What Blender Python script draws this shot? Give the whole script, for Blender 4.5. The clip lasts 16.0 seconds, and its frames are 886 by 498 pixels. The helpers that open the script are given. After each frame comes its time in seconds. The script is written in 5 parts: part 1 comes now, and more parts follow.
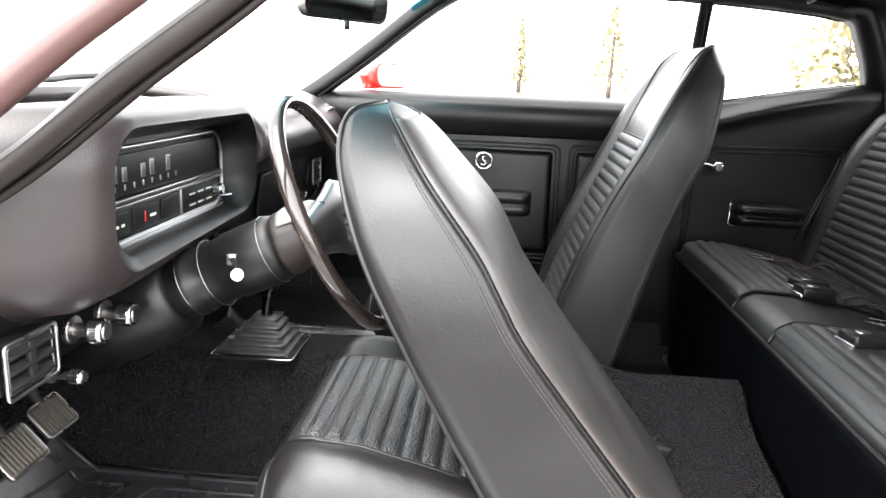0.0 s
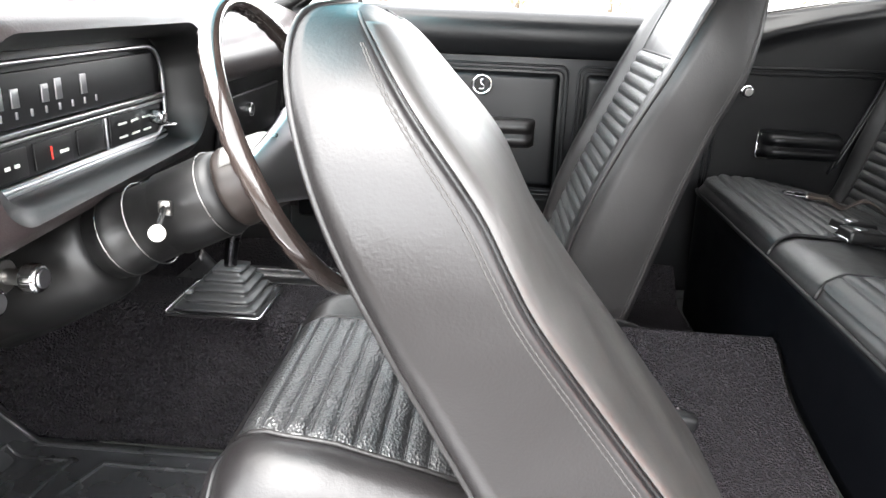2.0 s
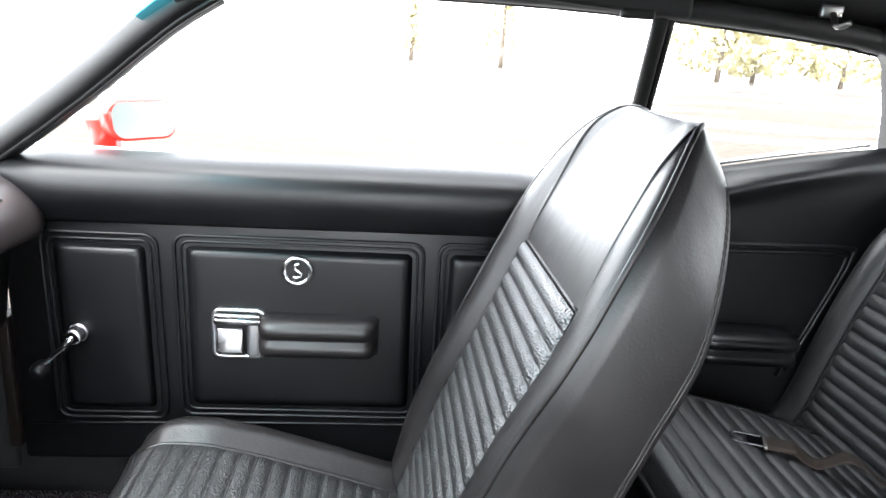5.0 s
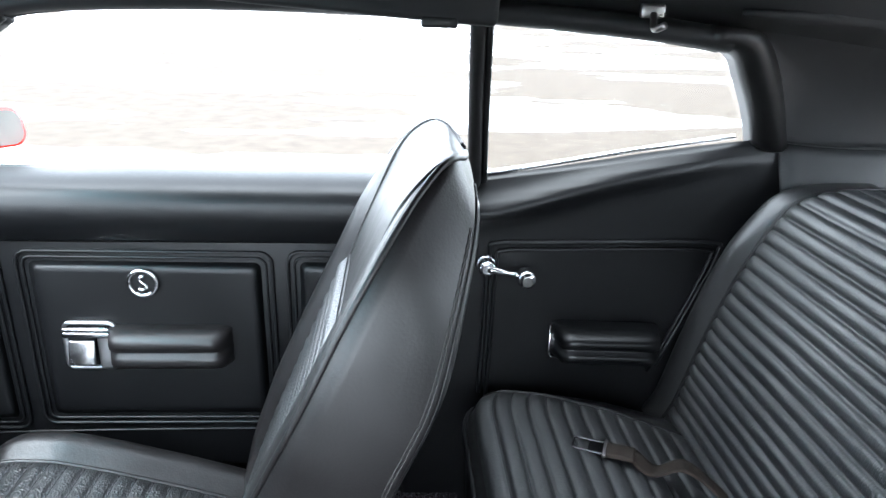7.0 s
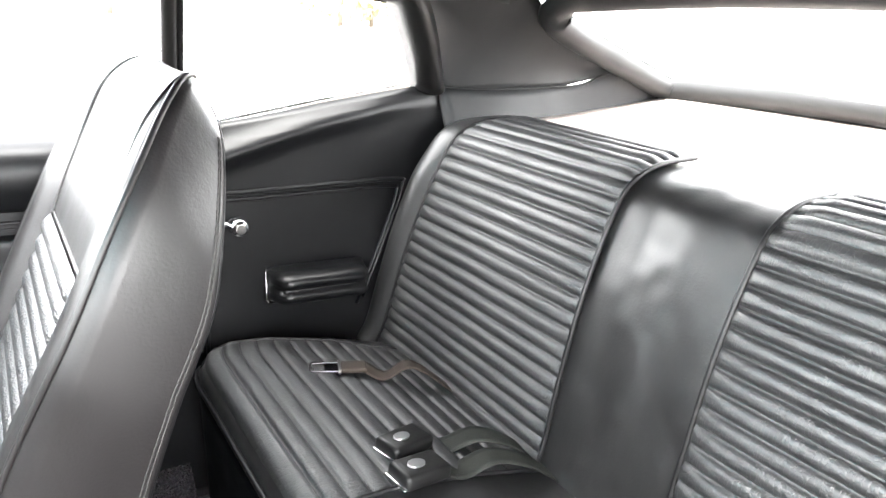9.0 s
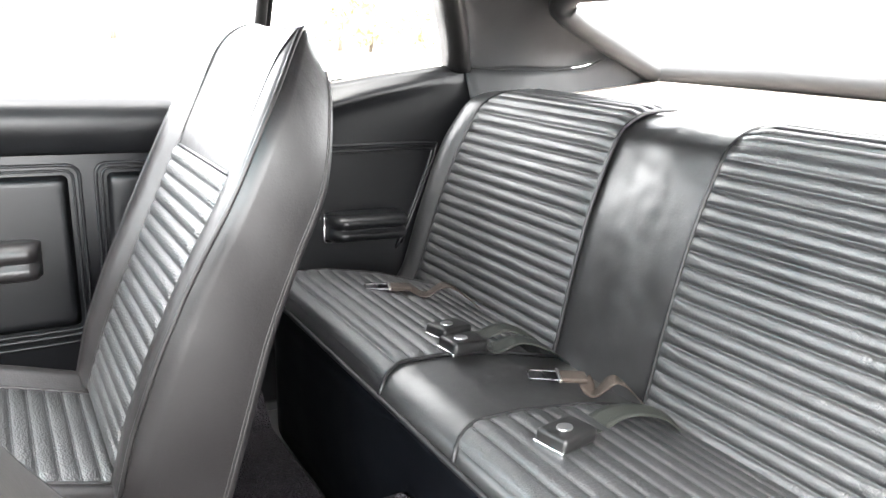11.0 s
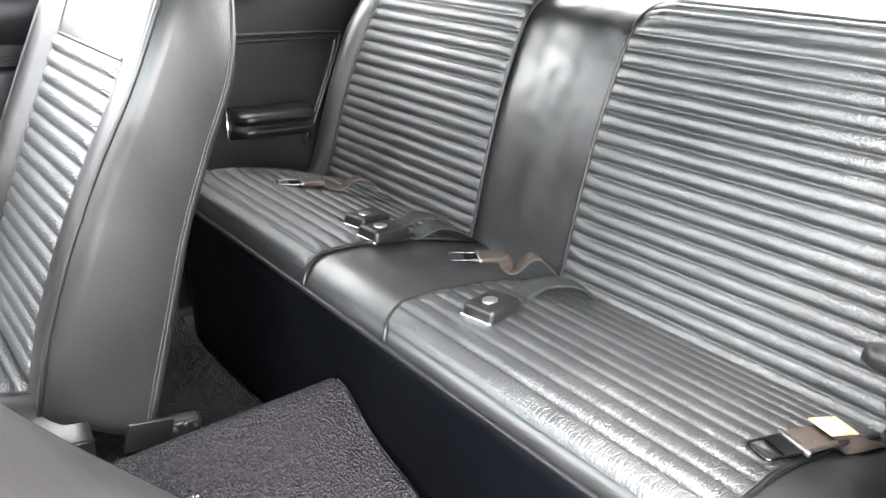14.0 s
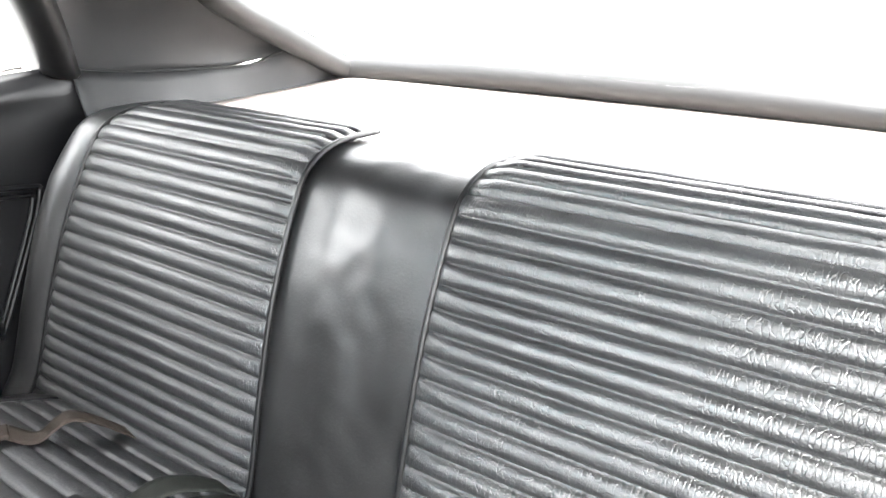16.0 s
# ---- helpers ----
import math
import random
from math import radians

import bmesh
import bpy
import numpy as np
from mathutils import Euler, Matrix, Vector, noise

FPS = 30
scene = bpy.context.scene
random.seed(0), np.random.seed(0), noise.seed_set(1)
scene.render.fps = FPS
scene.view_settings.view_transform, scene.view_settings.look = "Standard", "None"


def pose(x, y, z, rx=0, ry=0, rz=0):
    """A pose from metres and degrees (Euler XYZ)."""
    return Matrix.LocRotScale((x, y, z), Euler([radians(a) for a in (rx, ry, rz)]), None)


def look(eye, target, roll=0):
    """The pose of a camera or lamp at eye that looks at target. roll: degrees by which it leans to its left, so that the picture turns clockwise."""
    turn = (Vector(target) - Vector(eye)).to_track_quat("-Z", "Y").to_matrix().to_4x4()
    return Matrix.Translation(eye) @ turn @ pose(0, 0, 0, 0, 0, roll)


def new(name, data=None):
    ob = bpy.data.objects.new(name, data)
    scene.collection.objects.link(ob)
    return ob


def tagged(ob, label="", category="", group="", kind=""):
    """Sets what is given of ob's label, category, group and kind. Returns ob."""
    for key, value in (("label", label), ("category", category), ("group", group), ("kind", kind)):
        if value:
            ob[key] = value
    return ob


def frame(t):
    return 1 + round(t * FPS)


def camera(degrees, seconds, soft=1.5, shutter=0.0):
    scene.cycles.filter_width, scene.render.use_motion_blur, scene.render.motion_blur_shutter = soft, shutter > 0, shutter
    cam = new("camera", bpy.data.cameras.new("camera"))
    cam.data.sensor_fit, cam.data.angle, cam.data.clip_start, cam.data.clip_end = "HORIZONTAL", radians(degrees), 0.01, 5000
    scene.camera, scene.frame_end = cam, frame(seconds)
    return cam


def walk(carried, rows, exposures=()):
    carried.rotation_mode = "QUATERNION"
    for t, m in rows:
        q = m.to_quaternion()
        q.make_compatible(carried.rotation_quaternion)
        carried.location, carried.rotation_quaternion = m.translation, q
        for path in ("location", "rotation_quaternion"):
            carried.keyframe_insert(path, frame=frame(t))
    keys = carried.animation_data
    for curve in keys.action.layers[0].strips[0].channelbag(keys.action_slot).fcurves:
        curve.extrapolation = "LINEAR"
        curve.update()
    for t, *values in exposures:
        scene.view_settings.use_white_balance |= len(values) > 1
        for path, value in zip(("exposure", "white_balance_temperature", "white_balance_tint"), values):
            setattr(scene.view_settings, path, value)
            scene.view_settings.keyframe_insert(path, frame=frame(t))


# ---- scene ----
cam = camera(64.0, 16.0)
PATH = [
    (0.0, (0.153, -1.433, 1.077), (0.022, 0.507, 0.607), 2.6),
    (0.5, (0.127, -1.43, 1.037), (0.041, 0.482, 0.456), 2.5),
    (1.0, (0.111, -1.41, 1.019), (-0.042, 0.478, 0.378), 2.1),
    (1.5, (0.118, -1.323, 1.021), (0.007, 0.561, 0.36), 2.3),
    (2.0, (0.147, -1.22, 1.045), (0.038, 0.665, 0.384), 2.6),
    (2.5, (0.163, -1.106, 1.09), (0.021, 0.78, 0.439), 2.8),
    (3.0, (0.178, -0.986, 1.084), (0.168, 0.923, 0.49), 3.0),
    (3.5, (0.201, -0.817, 1.102), (0.38, 1.103, 0.569), 3.6),
    (4.0, (0.229, -0.674, 1.118), (0.471, 1.252, 0.636), 3.9),
    (4.2, (0.21, -0.636, 1.133), (0.477, 1.291, 0.67), 4.2),
    (6.3, (0.465, -0.442, 1.367), (0.407, 1.431, 0.667), 1.8),
    (6.5, (0.484, -0.459, 1.342), (0.479, 1.426, 0.672), 1.9),
    (7.0, (0.566, -0.482, 1.344), (0.699, 1.392, 0.658), 2.0),
    (7.5, (0.62, -0.489, 1.318), (1.051, 1.34, 0.632), 2.6),
    (8.0, (0.588, -0.475, 1.293), (1.281, 1.271, 0.606), 2.4),
    (8.5, (0.449, -0.493, 1.275), (1.396, 1.137, 0.607), 3.6),
    (9.0, (0.431, -0.563, 1.25), (1.476, 1.025, 0.628), 3.5),
    (9.2, (0.386, -0.597, 1.251), (1.482, 0.964, 0.648), 4.1),
    (11.3, (0.197, -0.832, 1.157), (1.254, 0.774, 0.607), 3.5),
    (11.5, (0.195, -0.849, 1.158), (1.284, 0.736, 0.608), 3.3),
    (12.0, (0.156, -0.886, 1.129), (1.354, 0.613, 0.567), 3.3),
    (12.5, (0.154, -0.905, 1.098), (1.406, 0.512, 0.445), 3.3),
    (13.0, (0.142, -0.896, 1.1), (1.414, 0.452, 0.347), 3.5),
    (13.5, (0.13, -0.861, 1.106), (1.393, 0.478, 0.325), 3.7),
    (14.0, (0.172, -0.799, 1.126), (1.407, 0.564, 0.339), 3.5),
    (14.5, (0.279, -0.706, 1.154), (1.533, 0.642, 0.372), 3.1),
    (15.0, (0.383, -0.62, 1.179), (1.737, 0.647, 0.432), 3.1),
    (15.5, (0.446, -0.536, 1.189), (1.894, 0.668, 0.517), 3.4),
    (16.0, (0.555, -0.494, 1.204), (2.163, 0.543, 0.622), 3.3),
]
walk(cam, [(t, look(eye, target, roll)) for t, eye, target, roll in PATH],
     [(0.0, 3.65, 6500, 10), (1.0, 4.0, 6500, 10), (4.2, 4.35, 6450, 10), (6.3, 3.98, 5650, 5), (7.0, 4.1, 5650, 5), (7.4, 4.5, 6050, 8), (7.8, 4.9, 6450, 10), (9.0, 5.35, 6500, 10),
      (13.0, 5.45, 6500, 10), (15.0, 5.66, 6450, 10), (16.0, 5.38, 6450, 10)])

# ---- world and sun: a bright overcast sky ----
world = bpy.data.worlds.new("sky")
scene.world = world
world.use_nodes = True
wn = world.node_tree
wn.nodes.clear()
sky = wn.nodes.new("ShaderNodeTexSky")
sky.sky_type = "NISHITA"
sky.sun_disc = False
sky.sun_elevation, sky.sun_rotation = radians(63), radians(-160)
sky.air_density, sky.dust_density, sky.ozone_density = 1.0, 1.0, 1.0
soft_sky = wn.nodes.new("ShaderNodeHueSaturation")
soft_sky.inputs["Saturation"].default_value = 0.05
back = wn.nodes.new("ShaderNodeBackground")
back.inputs["Strength"].default_value = 0.15
wout = wn.nodes.new("ShaderNodeOutputWorld")
wn.links.new(sky.outputs[0], soft_sky.inputs["Color"])
wn.links.new(soft_sky.outputs[0], back.inputs[0])
wn.links.new(back.outputs[0], wout.inputs[0])
sun = new("sun", bpy.data.lights.new("sun", "SUN"))
sun.data.energy, sun.data.angle, sun.data.color = 0.6, radians(60), (1.0, 0.97, 0.93)
sun.matrix_world = look((-2.5, -3.0, 9.0), (0.3, 0.0, 0.0))


# ---- materials ----
def material(name, colour, rough=0.5, metal=0.0, grain=0.0, grain_size=300.0, vary=0.25, vary_size=6.0, coat=0.0, spec=0.5):
    m = bpy.data.materials.new(name)
    m.use_nodes = True
    t = m.node_tree
    b = t.nodes["Principled BSDF"]
    b.inputs["Roughness"].default_value = rough
    b.inputs["Metallic"].default_value = metal
    b.inputs["Coat Weight"].default_value = coat
    b.inputs["Specular IOR Level"].default_value = spec
    co = t.nodes.new("ShaderNodeTexCoord")
    big = t.nodes.new("ShaderNodeTexNoise")
    big.inputs["Scale"].default_value, big.inputs["Detail"].default_value = vary_size, 4
    t.links.new(co.outputs["Object"], big.inputs["Vector"])
    mix = t.nodes.new("ShaderNodeMix")
    mix.data_type = "RGBA"
    mix.inputs["A"].default_value = (*[c * (1 - vary) for c in colour], 1)
    mix.inputs["B"].default_value = (*[min(1, c * (1 + vary)) for c in colour], 1)
    t.links.new(big.outputs["Fac"], mix.inputs["Factor"])
    t.links.new(mix.outputs["Result"], b.inputs["Base Color"])
    rr = t.nodes.new("ShaderNodeMapRange")
    rr.inputs["From Min"].default_value, rr.inputs["From Max"].default_value = 0.3, 0.7
    rr.inputs["To Min"].default_value, rr.inputs["To Max"].default_value = rough * 0.85, min(1.0, rough * 1.18)
    t.links.new(big.outputs["Fac"], rr.inputs["Value"])
    t.links.new(rr.outputs["Result"], b.inputs["Roughness"])
    if grain:
        fine = t.nodes.new("ShaderNodeTexNoise")
        fine.inputs["Scale"].default_value, fine.inputs["Detail"].default_value = grain_size, 3
        t.links.new(co.outputs["Object"], fine.inputs["Vector"])
        bump = t.nodes.new("ShaderNodeBump")
        bump.inputs["Strength"].default_value, bump.inputs["Distance"].default_value = grain, 0.002
        t.links.new(fine.outputs["Fac"], bump.inputs["Height"])
        t.links.new(bump.outputs["Normal"], b.inputs["Normal"])
    return m


def relief(m, kind, scale, strength, distance=0.002, stretch=(1, 1, 1)):
    """Adds a second, coarser relief to a material: a weave of cells or stretched wrinkles."""
    t = m.node_tree
    b = t.nodes["Principled BSDF"]
    co = next(n for n in t.nodes if n.type == "TEX_COORD")
    mp = t.nodes.new("ShaderNodeMapping")
    mp.inputs["Scale"].default_value = stretch
    t.links.new(co.outputs["Object"], mp.inputs["Vector"])
    if kind == "crackle":
        warp = t.nodes.new("ShaderNodeTexNoise")
        warp.inputs["Scale"].default_value, warp.inputs["Detail"].default_value = 90, 2
        t.links.new(co.outputs["Object"], warp.inputs["Vector"])
        push = t.nodes.new("ShaderNodeVectorMath")
        push.operation = "MULTIPLY_ADD"
        push.inputs[1].default_value = (0.012, 0.006, 0.012)
        t.links.new(warp.outputs["Color"], push.inputs[0])
        t.links.new(mp.outputs[0], push.inputs[2])
        tx = t.nodes.new("ShaderNodeTexVoronoi")
        tx.feature = "DISTANCE_TO_EDGE"
        out = "Distance"
    elif kind == "cells":
        tx = t.nodes.new("ShaderNodeTexVoronoi")
        out = "Distance"
    else:
        tx = t.nodes.new("ShaderNodeTexNoise")
        tx.inputs["Detail"].default_value = 2
        out = "Fac"
    tx.inputs["Scale"].default_value = scale
    t.links.new(push.outputs[0] if kind == "crackle" else mp.outputs[0], tx.inputs["Vector"])
    if kind == "crackle":
        crease = t.nodes.new("ShaderNodeMapRange")
        crease.inputs["From Max"].default_value = 0.10
        patch = t.nodes.new("ShaderNodeTexNoise")
        patch.inputs["Scale"].default_value, patch.inputs["Detail"].default_value = 9, 3
        t.links.new(co.outputs["Object"], patch.inputs["Vector"])
        where = t.nodes.new("ShaderNodeMapRange")
        where.inputs["From Min"].default_value, where.inputs["From Max"].default_value = 0.40, 0.62
        where.inputs["To Min"].default_value = 0.45
        t.links.new(patch.outputs["Fac"], where.inputs["Value"])
        t.links.new(tx.outputs[out], crease.inputs["Value"])
        tx = t.nodes.new("ShaderNodeMath")
        tx.operation = "MULTIPLY"
        t.links.new(crease.outputs[0], tx.inputs[0])
        t.links.new(where.outputs[0], tx.inputs[1])
        out = "Value"
    bump = t.nodes.new("ShaderNodeBump")
    bump.inputs["Strength"].default_value, bump.inputs["Distance"].default_value = strength, distance
    t.links.new(tx.outputs[out], bump.inputs["Height"])
    if b.inputs["Normal"].links:
        t.links.new(b.inputs["Normal"].links[0].from_socket, bump.inputs["Normal"])
    t.links.new(bump.outputs["Normal"], b.inputs["Normal"])
    return m


def glass(name, colour, rough=0.0):
    m = bpy.data.materials.new(name)
    m.use_nodes = True
    t = m.node_tree
    t.nodes.clear()
    o = t.nodes.new("ShaderNodeOutputMaterial")
    tr = t.nodes.new("ShaderNodeBsdfTransparent")
    tr.inputs[0].default_value = (*colour, 1)
    gl = t.nodes.new("ShaderNodeBsdfGlossy")
    gl.inputs["Roughness"].default_value = rough
    mx = t.nodes.new("ShaderNodeMixShader")
    mx.inputs[0].default_value = 0.05
    t.links.new(tr.outputs[0], mx.inputs[1])
    t.links.new(gl.outputs[0], mx.inputs[2])
    t.links.new(mx.outputs[0], o.inputs[0])
    return m


VINYL = material("black vinyl", (0.0074, 0.0065, 0.0067), 0.41, grain=0.16, grain_size=300, spec=0.48, vary=0.3, vary_size=9)
RIBBED = relief(material("woven black vinyl", (0.0085, 0.0090, 0.0096), 0.36, spec=1.0), "cells", 310, 1.0, 0.0013, (1, 0.75, 1))
CRINKLE = relief(material("crinkled black vinyl", (0.0050, 0.0055, 0.0061), 0.46, grain=0.25, grain_size=420, spec=0.85), "crackle", 85, 0.55, 0.0010, (0.6, 2.4, 0.6))
# Scuffs vary the tone; the paler base colour paints in the grazing sheen.
SHELL = material("scuffed seat shell vinyl, paled for sheen", (0.027, 0.0255, 0.0245), 0.40, spec=0.8, grain=0.12, grain_size=260, vary=0.45, vary_size=7)
BENCH = material("smooth bench vinyl", (0.0082, 0.0082, 0.0084), 0.40, grain=0.12, grain_size=300, spec=0.9, vary=0.45, vary_size=14)
relief(VINYL, "folds", 22, 0.22, 0.006, (1, 1, 0.6))
relief(BENCH, "folds", 26, 0.20, 0.005, (1, 1, 0.4))
relief(SHELL, "folds", 18, 0.18, 0.006)
for ribbed in (RIBBED, CRINKLE):
    ribbed.node_tree.nodes["Principled BSDF"].inputs["IOR"].default_value = 1.62
PANEL = material("black door vinyl", (0.0026, 0.0028, 0.0033), 0.37, spec=0.30, grain=0.15, grain_size=500)
PAD = material("black dash padding", (0.025, 0.0195, 0.0198), 0.36, grain=0.2, grain_size=350)
# Stitch thread, coloured darker than thread to put shade into the rib grooves.
STITCH = material("grey thread darkened for groove shade", (0.012, 0.012, 0.013), 0.6, spec=0.4)
THREAD = material("pale grey thread", (0.040, 0.038, 0.037), 0.7, spec=0.3)
PIPE = material("black piping", (0.005, 0.005, 0.0055), 0.42, spec=0.35)
CARPET = relief(material("charcoal carpet", (0.023, 0.0205, 0.0235), 0.95, grain=1.0, grain_size=420, spec=0.1, vary=0.95, vary_size=160), "cells", 215, 1.0, 0.014)
RUBBER = material("black rubber", (0.028, 0.0285, 0.0295), 0.34, grain=0.15, grain_size=200)
MATS = relief(material("moulded black rubber mat", (0.026, 0.0265, 0.028), 0.28, grain=0.15, grain_size=420, spec=0.7, vary=0.4, vary_size=9), "folds", 7, 0.12, 0.012)
# Base colour near zero: the dim footwell's shade is put into the black.
SKIRT = material("matt black board with footwell shade", (0.0012, 0.0015, 0.0022), 0.5, grain=0.1, spec=0.06)
CLOTH = material("dark headliner", (0.0078, 0.0081, 0.0089), 0.65, grain=0.15, grain_size=400)
TRIM = material("painted black trim", (0.0036, 0.0035, 0.0036), 0.42, spec=0.4, grain=0.08, grain_size=500)
BROWN = material("worn brown-black pillar trim", (0.010, 0.0068, 0.0060), 0.5, grain=0.08, grain_size=500, spec=0.3)
MATT = material("matt grey-black frame paint", (0.011, 0.011, 0.0112), 0.6, spec=0.3, grain=0.1)
DUSTY = material("dusty brown-grey flange", (0.017, 0.0105, 0.0096), 0.55, grain=0.1, vary=0.4, vary_size=30)
ROSE = material("dull red outer pillar paint", (0.085, 0.042, 0.038), 0.45, vary=0.25)
LEVER = material("dark plated lever", (0.06, 0.06, 0.065), 0.25, metal=1.0, vary=0.2)
CHROME = material("chrome", (0.75, 0.75, 0.76), 0.12, metal=1.0, vary=0.05)
STEEL = material("worn steel", (0.30, 0.29, 0.28), 0.3, metal=1.0, vary=0.3, vary_size=40)
ALLOY = material("brushed metal trim", (0.45, 0.45, 0.46), 0.3, metal=1.0, vary=0.1)
RED = material("red body paint", (0.50, 0.020, 0.012), 0.25, coat=0.5, vary=0.06)
SEAL = material("rubber door seal", (0.005, 0.0045, 0.0045), 0.55, spec=0.3, grain=0.15)
WHITE = material("off-white plastic", (0.75, 0.74, 0.68), 0.35, vary=0.05)
FADED = material("faded brown belt webbing", (0.030, 0.022, 0.017), 0.75, spec=0.3, grain=0.6, grain_size=700, vary=0.4, vary_size=60)
BELT = material("black belt webbing", (0.013, 0.0145, 0.0118), 0.7, spec=0.3, grain=0.6, grain_size=700)
SHELF = material("pale package shelf board", (0.42, 0.37, 0.34), 0.6, grain=0.2)
GLASS = glass("clear glass", (0.965, 0.965, 0.955))
TINT = glass("blue windscreen shade band", (0.1, 0.42, 0.5))
# Tint carries the grey-green of the reflection; roughness blurs it flat.
DULLMIRROR = material("blurred grey-green mirror glass", (0.30, 0.35, 0.33), 0.35, metal=1.0, vary=0.1)
# Same red as the body, shifted to orange to paint in its overexposure.
JAMB = material("red jamb paint, overexposure in colour", (0.70, 0.105, 0.006), 0.32, coat=0.12, vary=0.1)
MIRROR = material("mirror glass", (0.30, 0.33, 0.32), 0.03, metal=1.0, vary=0.0)


# ---- mesh tools ----
def obj(name, verts, faces, mat, parent=None, smooth=True, label=""):
    me = bpy.data.meshes.new(name)
    me.from_pydata([tuple(v) for v in verts], [], faces)
    if mat:
        me.materials.append(mat)
    if smooth:
        me.polygons.foreach_set("use_smooth", [True] * len(me.polygons))
    me.update()
    ob = new(name, me)
    if parent:
        ob.parent = parent
    if label:
        ob["label"] = label
    return ob


def part(name, bm, mat, parent=None, label="", smooth=False):
    me = bpy.data.meshes.new(name)
    bm.normal_update()
    bm.to_mesh(me)
    bm.free()
    me.materials.append(mat)
    if smooth:
        me.polygons.foreach_set("use_smooth", [True] * len(me.polygons))
    ob = new(name, me)
    if parent:
        ob.parent = parent
    if label:
        ob["label"] = label
    return ob


def thing(name, label, category, group="", kind=""):
    return tagged(new(name), label, category, group, kind)


def sheet_data(fn, nu, nv, closed_u=False):
    """A grid of fn(u, v), u and v from 0 to 1."""
    verts, faces = [], []
    for i in range(nu + 1):
        for j in range(nv + 1):
            verts.append(Vector(fn(i / nu, j / nv)))
    for i in range(nu):
        for j in range(nv):
            a = i * (nv + 1) + j
            faces.append((a, a + 1, a + nv + 2, a + nv + 1))
    return verts, faces


def sheet(name, fn, nu, nv, mat, parent=None, thick=0.0, label=""):
    v, f = sheet_data(fn, nu, nv)
    ob = obj(name, v, f, mat, parent, True, label)
    if thick:
        s = ob.modifiers.new("thickness", "SOLIDIFY")
        s.thickness, s.offset = thick, -1
    return ob


def loft(name, rings, mat, parent=None, cap=True, label=""):
    """Joins closed rings of equal count."""
    n = len(rings[0])
    verts = [p for r in rings for p in r]
    faces = []
    for i in range(len(rings) - 1):
        for j in range(n):
            k = (j + 1) % n
            faces.append((i * n + j, i * n + k, (i + 1) * n + k, (i + 1) * n + j))
    if cap:
        faces.append(tuple(reversed(range(n))))
        faces.append(tuple(range((len(rings) - 1) * n, len(rings) * n)))
    return obj(name, verts, faces, mat, parent, True, label)


def even(pts, count):
    """The same line, resampled at even lengths."""
    lens = [0.0]
    for a, b in zip(pts, pts[1:]):
        lens.append(lens[-1] + (b - a).length)
    out, k = [], 0
    for i in range(count + 1):
        d = lens[-1] * i / count
        while k < len(pts) - 2 and lens[k + 1] < d:
            k += 1
        t = (d - lens[k]) / max(1e-9, lens[k + 1] - lens[k])
        out.append(pts[k].lerp(pts[k + 1], t))
    return out


def spline(points, count):
    """Catmull-Rom through the points, evenly in parameter."""
    p = [Vector(q) for q in points]
    p = [p[0] * 2 - p[1]] + p + [p[-1] * 2 - p[-2]]
    out = []
    for i in range(count + 1):
        s = i / count * (len(points) - 1)
        k = min(int(s), len(points) - 2)
        t = s - k
        a, b, c, d = p[k:k + 4]
        out.append(0.5 * ((2 * b) + (c - a) * t + (2 * a - 5 * b + 4 * c - d) * t * t + (3 * b - a - 3 * c + d) * t * t * t))
    return out


def tube(name, points, r, mat, parent=None, sides=8, count=0, label="", closed=False):
    pts = spline(points, count) if count else [Vector(p) for p in points]
    rings = []
    up = Vector((0.13, 0.31, 0.94))
    n = len(pts)
    for i, p in enumerate(pts):
        d = (pts[(i + 1) % n] - pts[i - 1]) if closed else (pts[min(i + 1, n - 1)] - pts[max(i - 1, 0)])
        d.normalize()
        s = d.cross(up).normalized()
        q = s.cross(d)
        rad = r[i] if isinstance(r, (list, tuple)) else r
        rings.append([p + (s * math.cos(a) + q * math.sin(a)) * rad for a in [2 * math.pi * k / sides for k in range(sides)]])
    if closed:
        rings.append(rings[0])
    return loft(name, rings, mat, parent, not closed, label)


def box_bm(size, at=(0, 0, 0), bevel=0.0, turn=None, segments=3):
    bm = bmesh.new()
    bmesh.ops.create_cube(bm, size=1)
    bmesh.ops.scale(bm, vec=size, verts=bm.verts)
    if bevel:
        bmesh.ops.bevel(bm, geom=bm.edges[:], offset=bevel, segments=segments, profile=0.5, affect="EDGES")
    m = Matrix.Translation(at)
    if turn:
        m = m @ turn
    bm.transform(m)
    return bm


def box(name, size, at, mat, parent=None, bevel=0.005, turn=None, label=""):
    return part(name, box_bm(size, at, bevel, turn), mat, parent, label, smooth=bevel > 0)


def disc_bm(r, depth, at, axis="Y", bevel=0.0, r2=None, segs=28):
    bm = bmesh.new()
    bmesh.ops.create_cone(bm, cap_ends=True, segments=segs, radius1=r, radius2=r if r2 is None else r2, depth=depth)
    if bevel:
        es = [e for e in bm.edges if all(abs(abs(v.co.z) - depth / 2) < 1e-5 for v in e.verts)]
        bmesh.ops.bevel(bm, geom=es, offset=bevel, segments=3, profile=0.5, affect="EDGES")
    turn = {"Z": Matrix(), "Y": Matrix.Rotation(radians(90), 4, "X"), "X": Matrix.Rotation(radians(90), 4, "Y")}[axis] if isinstance(axis, str) else axis
    bm.transform(Matrix.Translation(at) @ turn)
    return bm


def disc(name, r, depth, at, mat, parent=None, axis="Y", bevel=0.0, r2=None, label=""):
    ob = part(name, disc_bm(r, depth, at, axis, bevel, r2), mat, parent, label, smooth=False)
    return ob


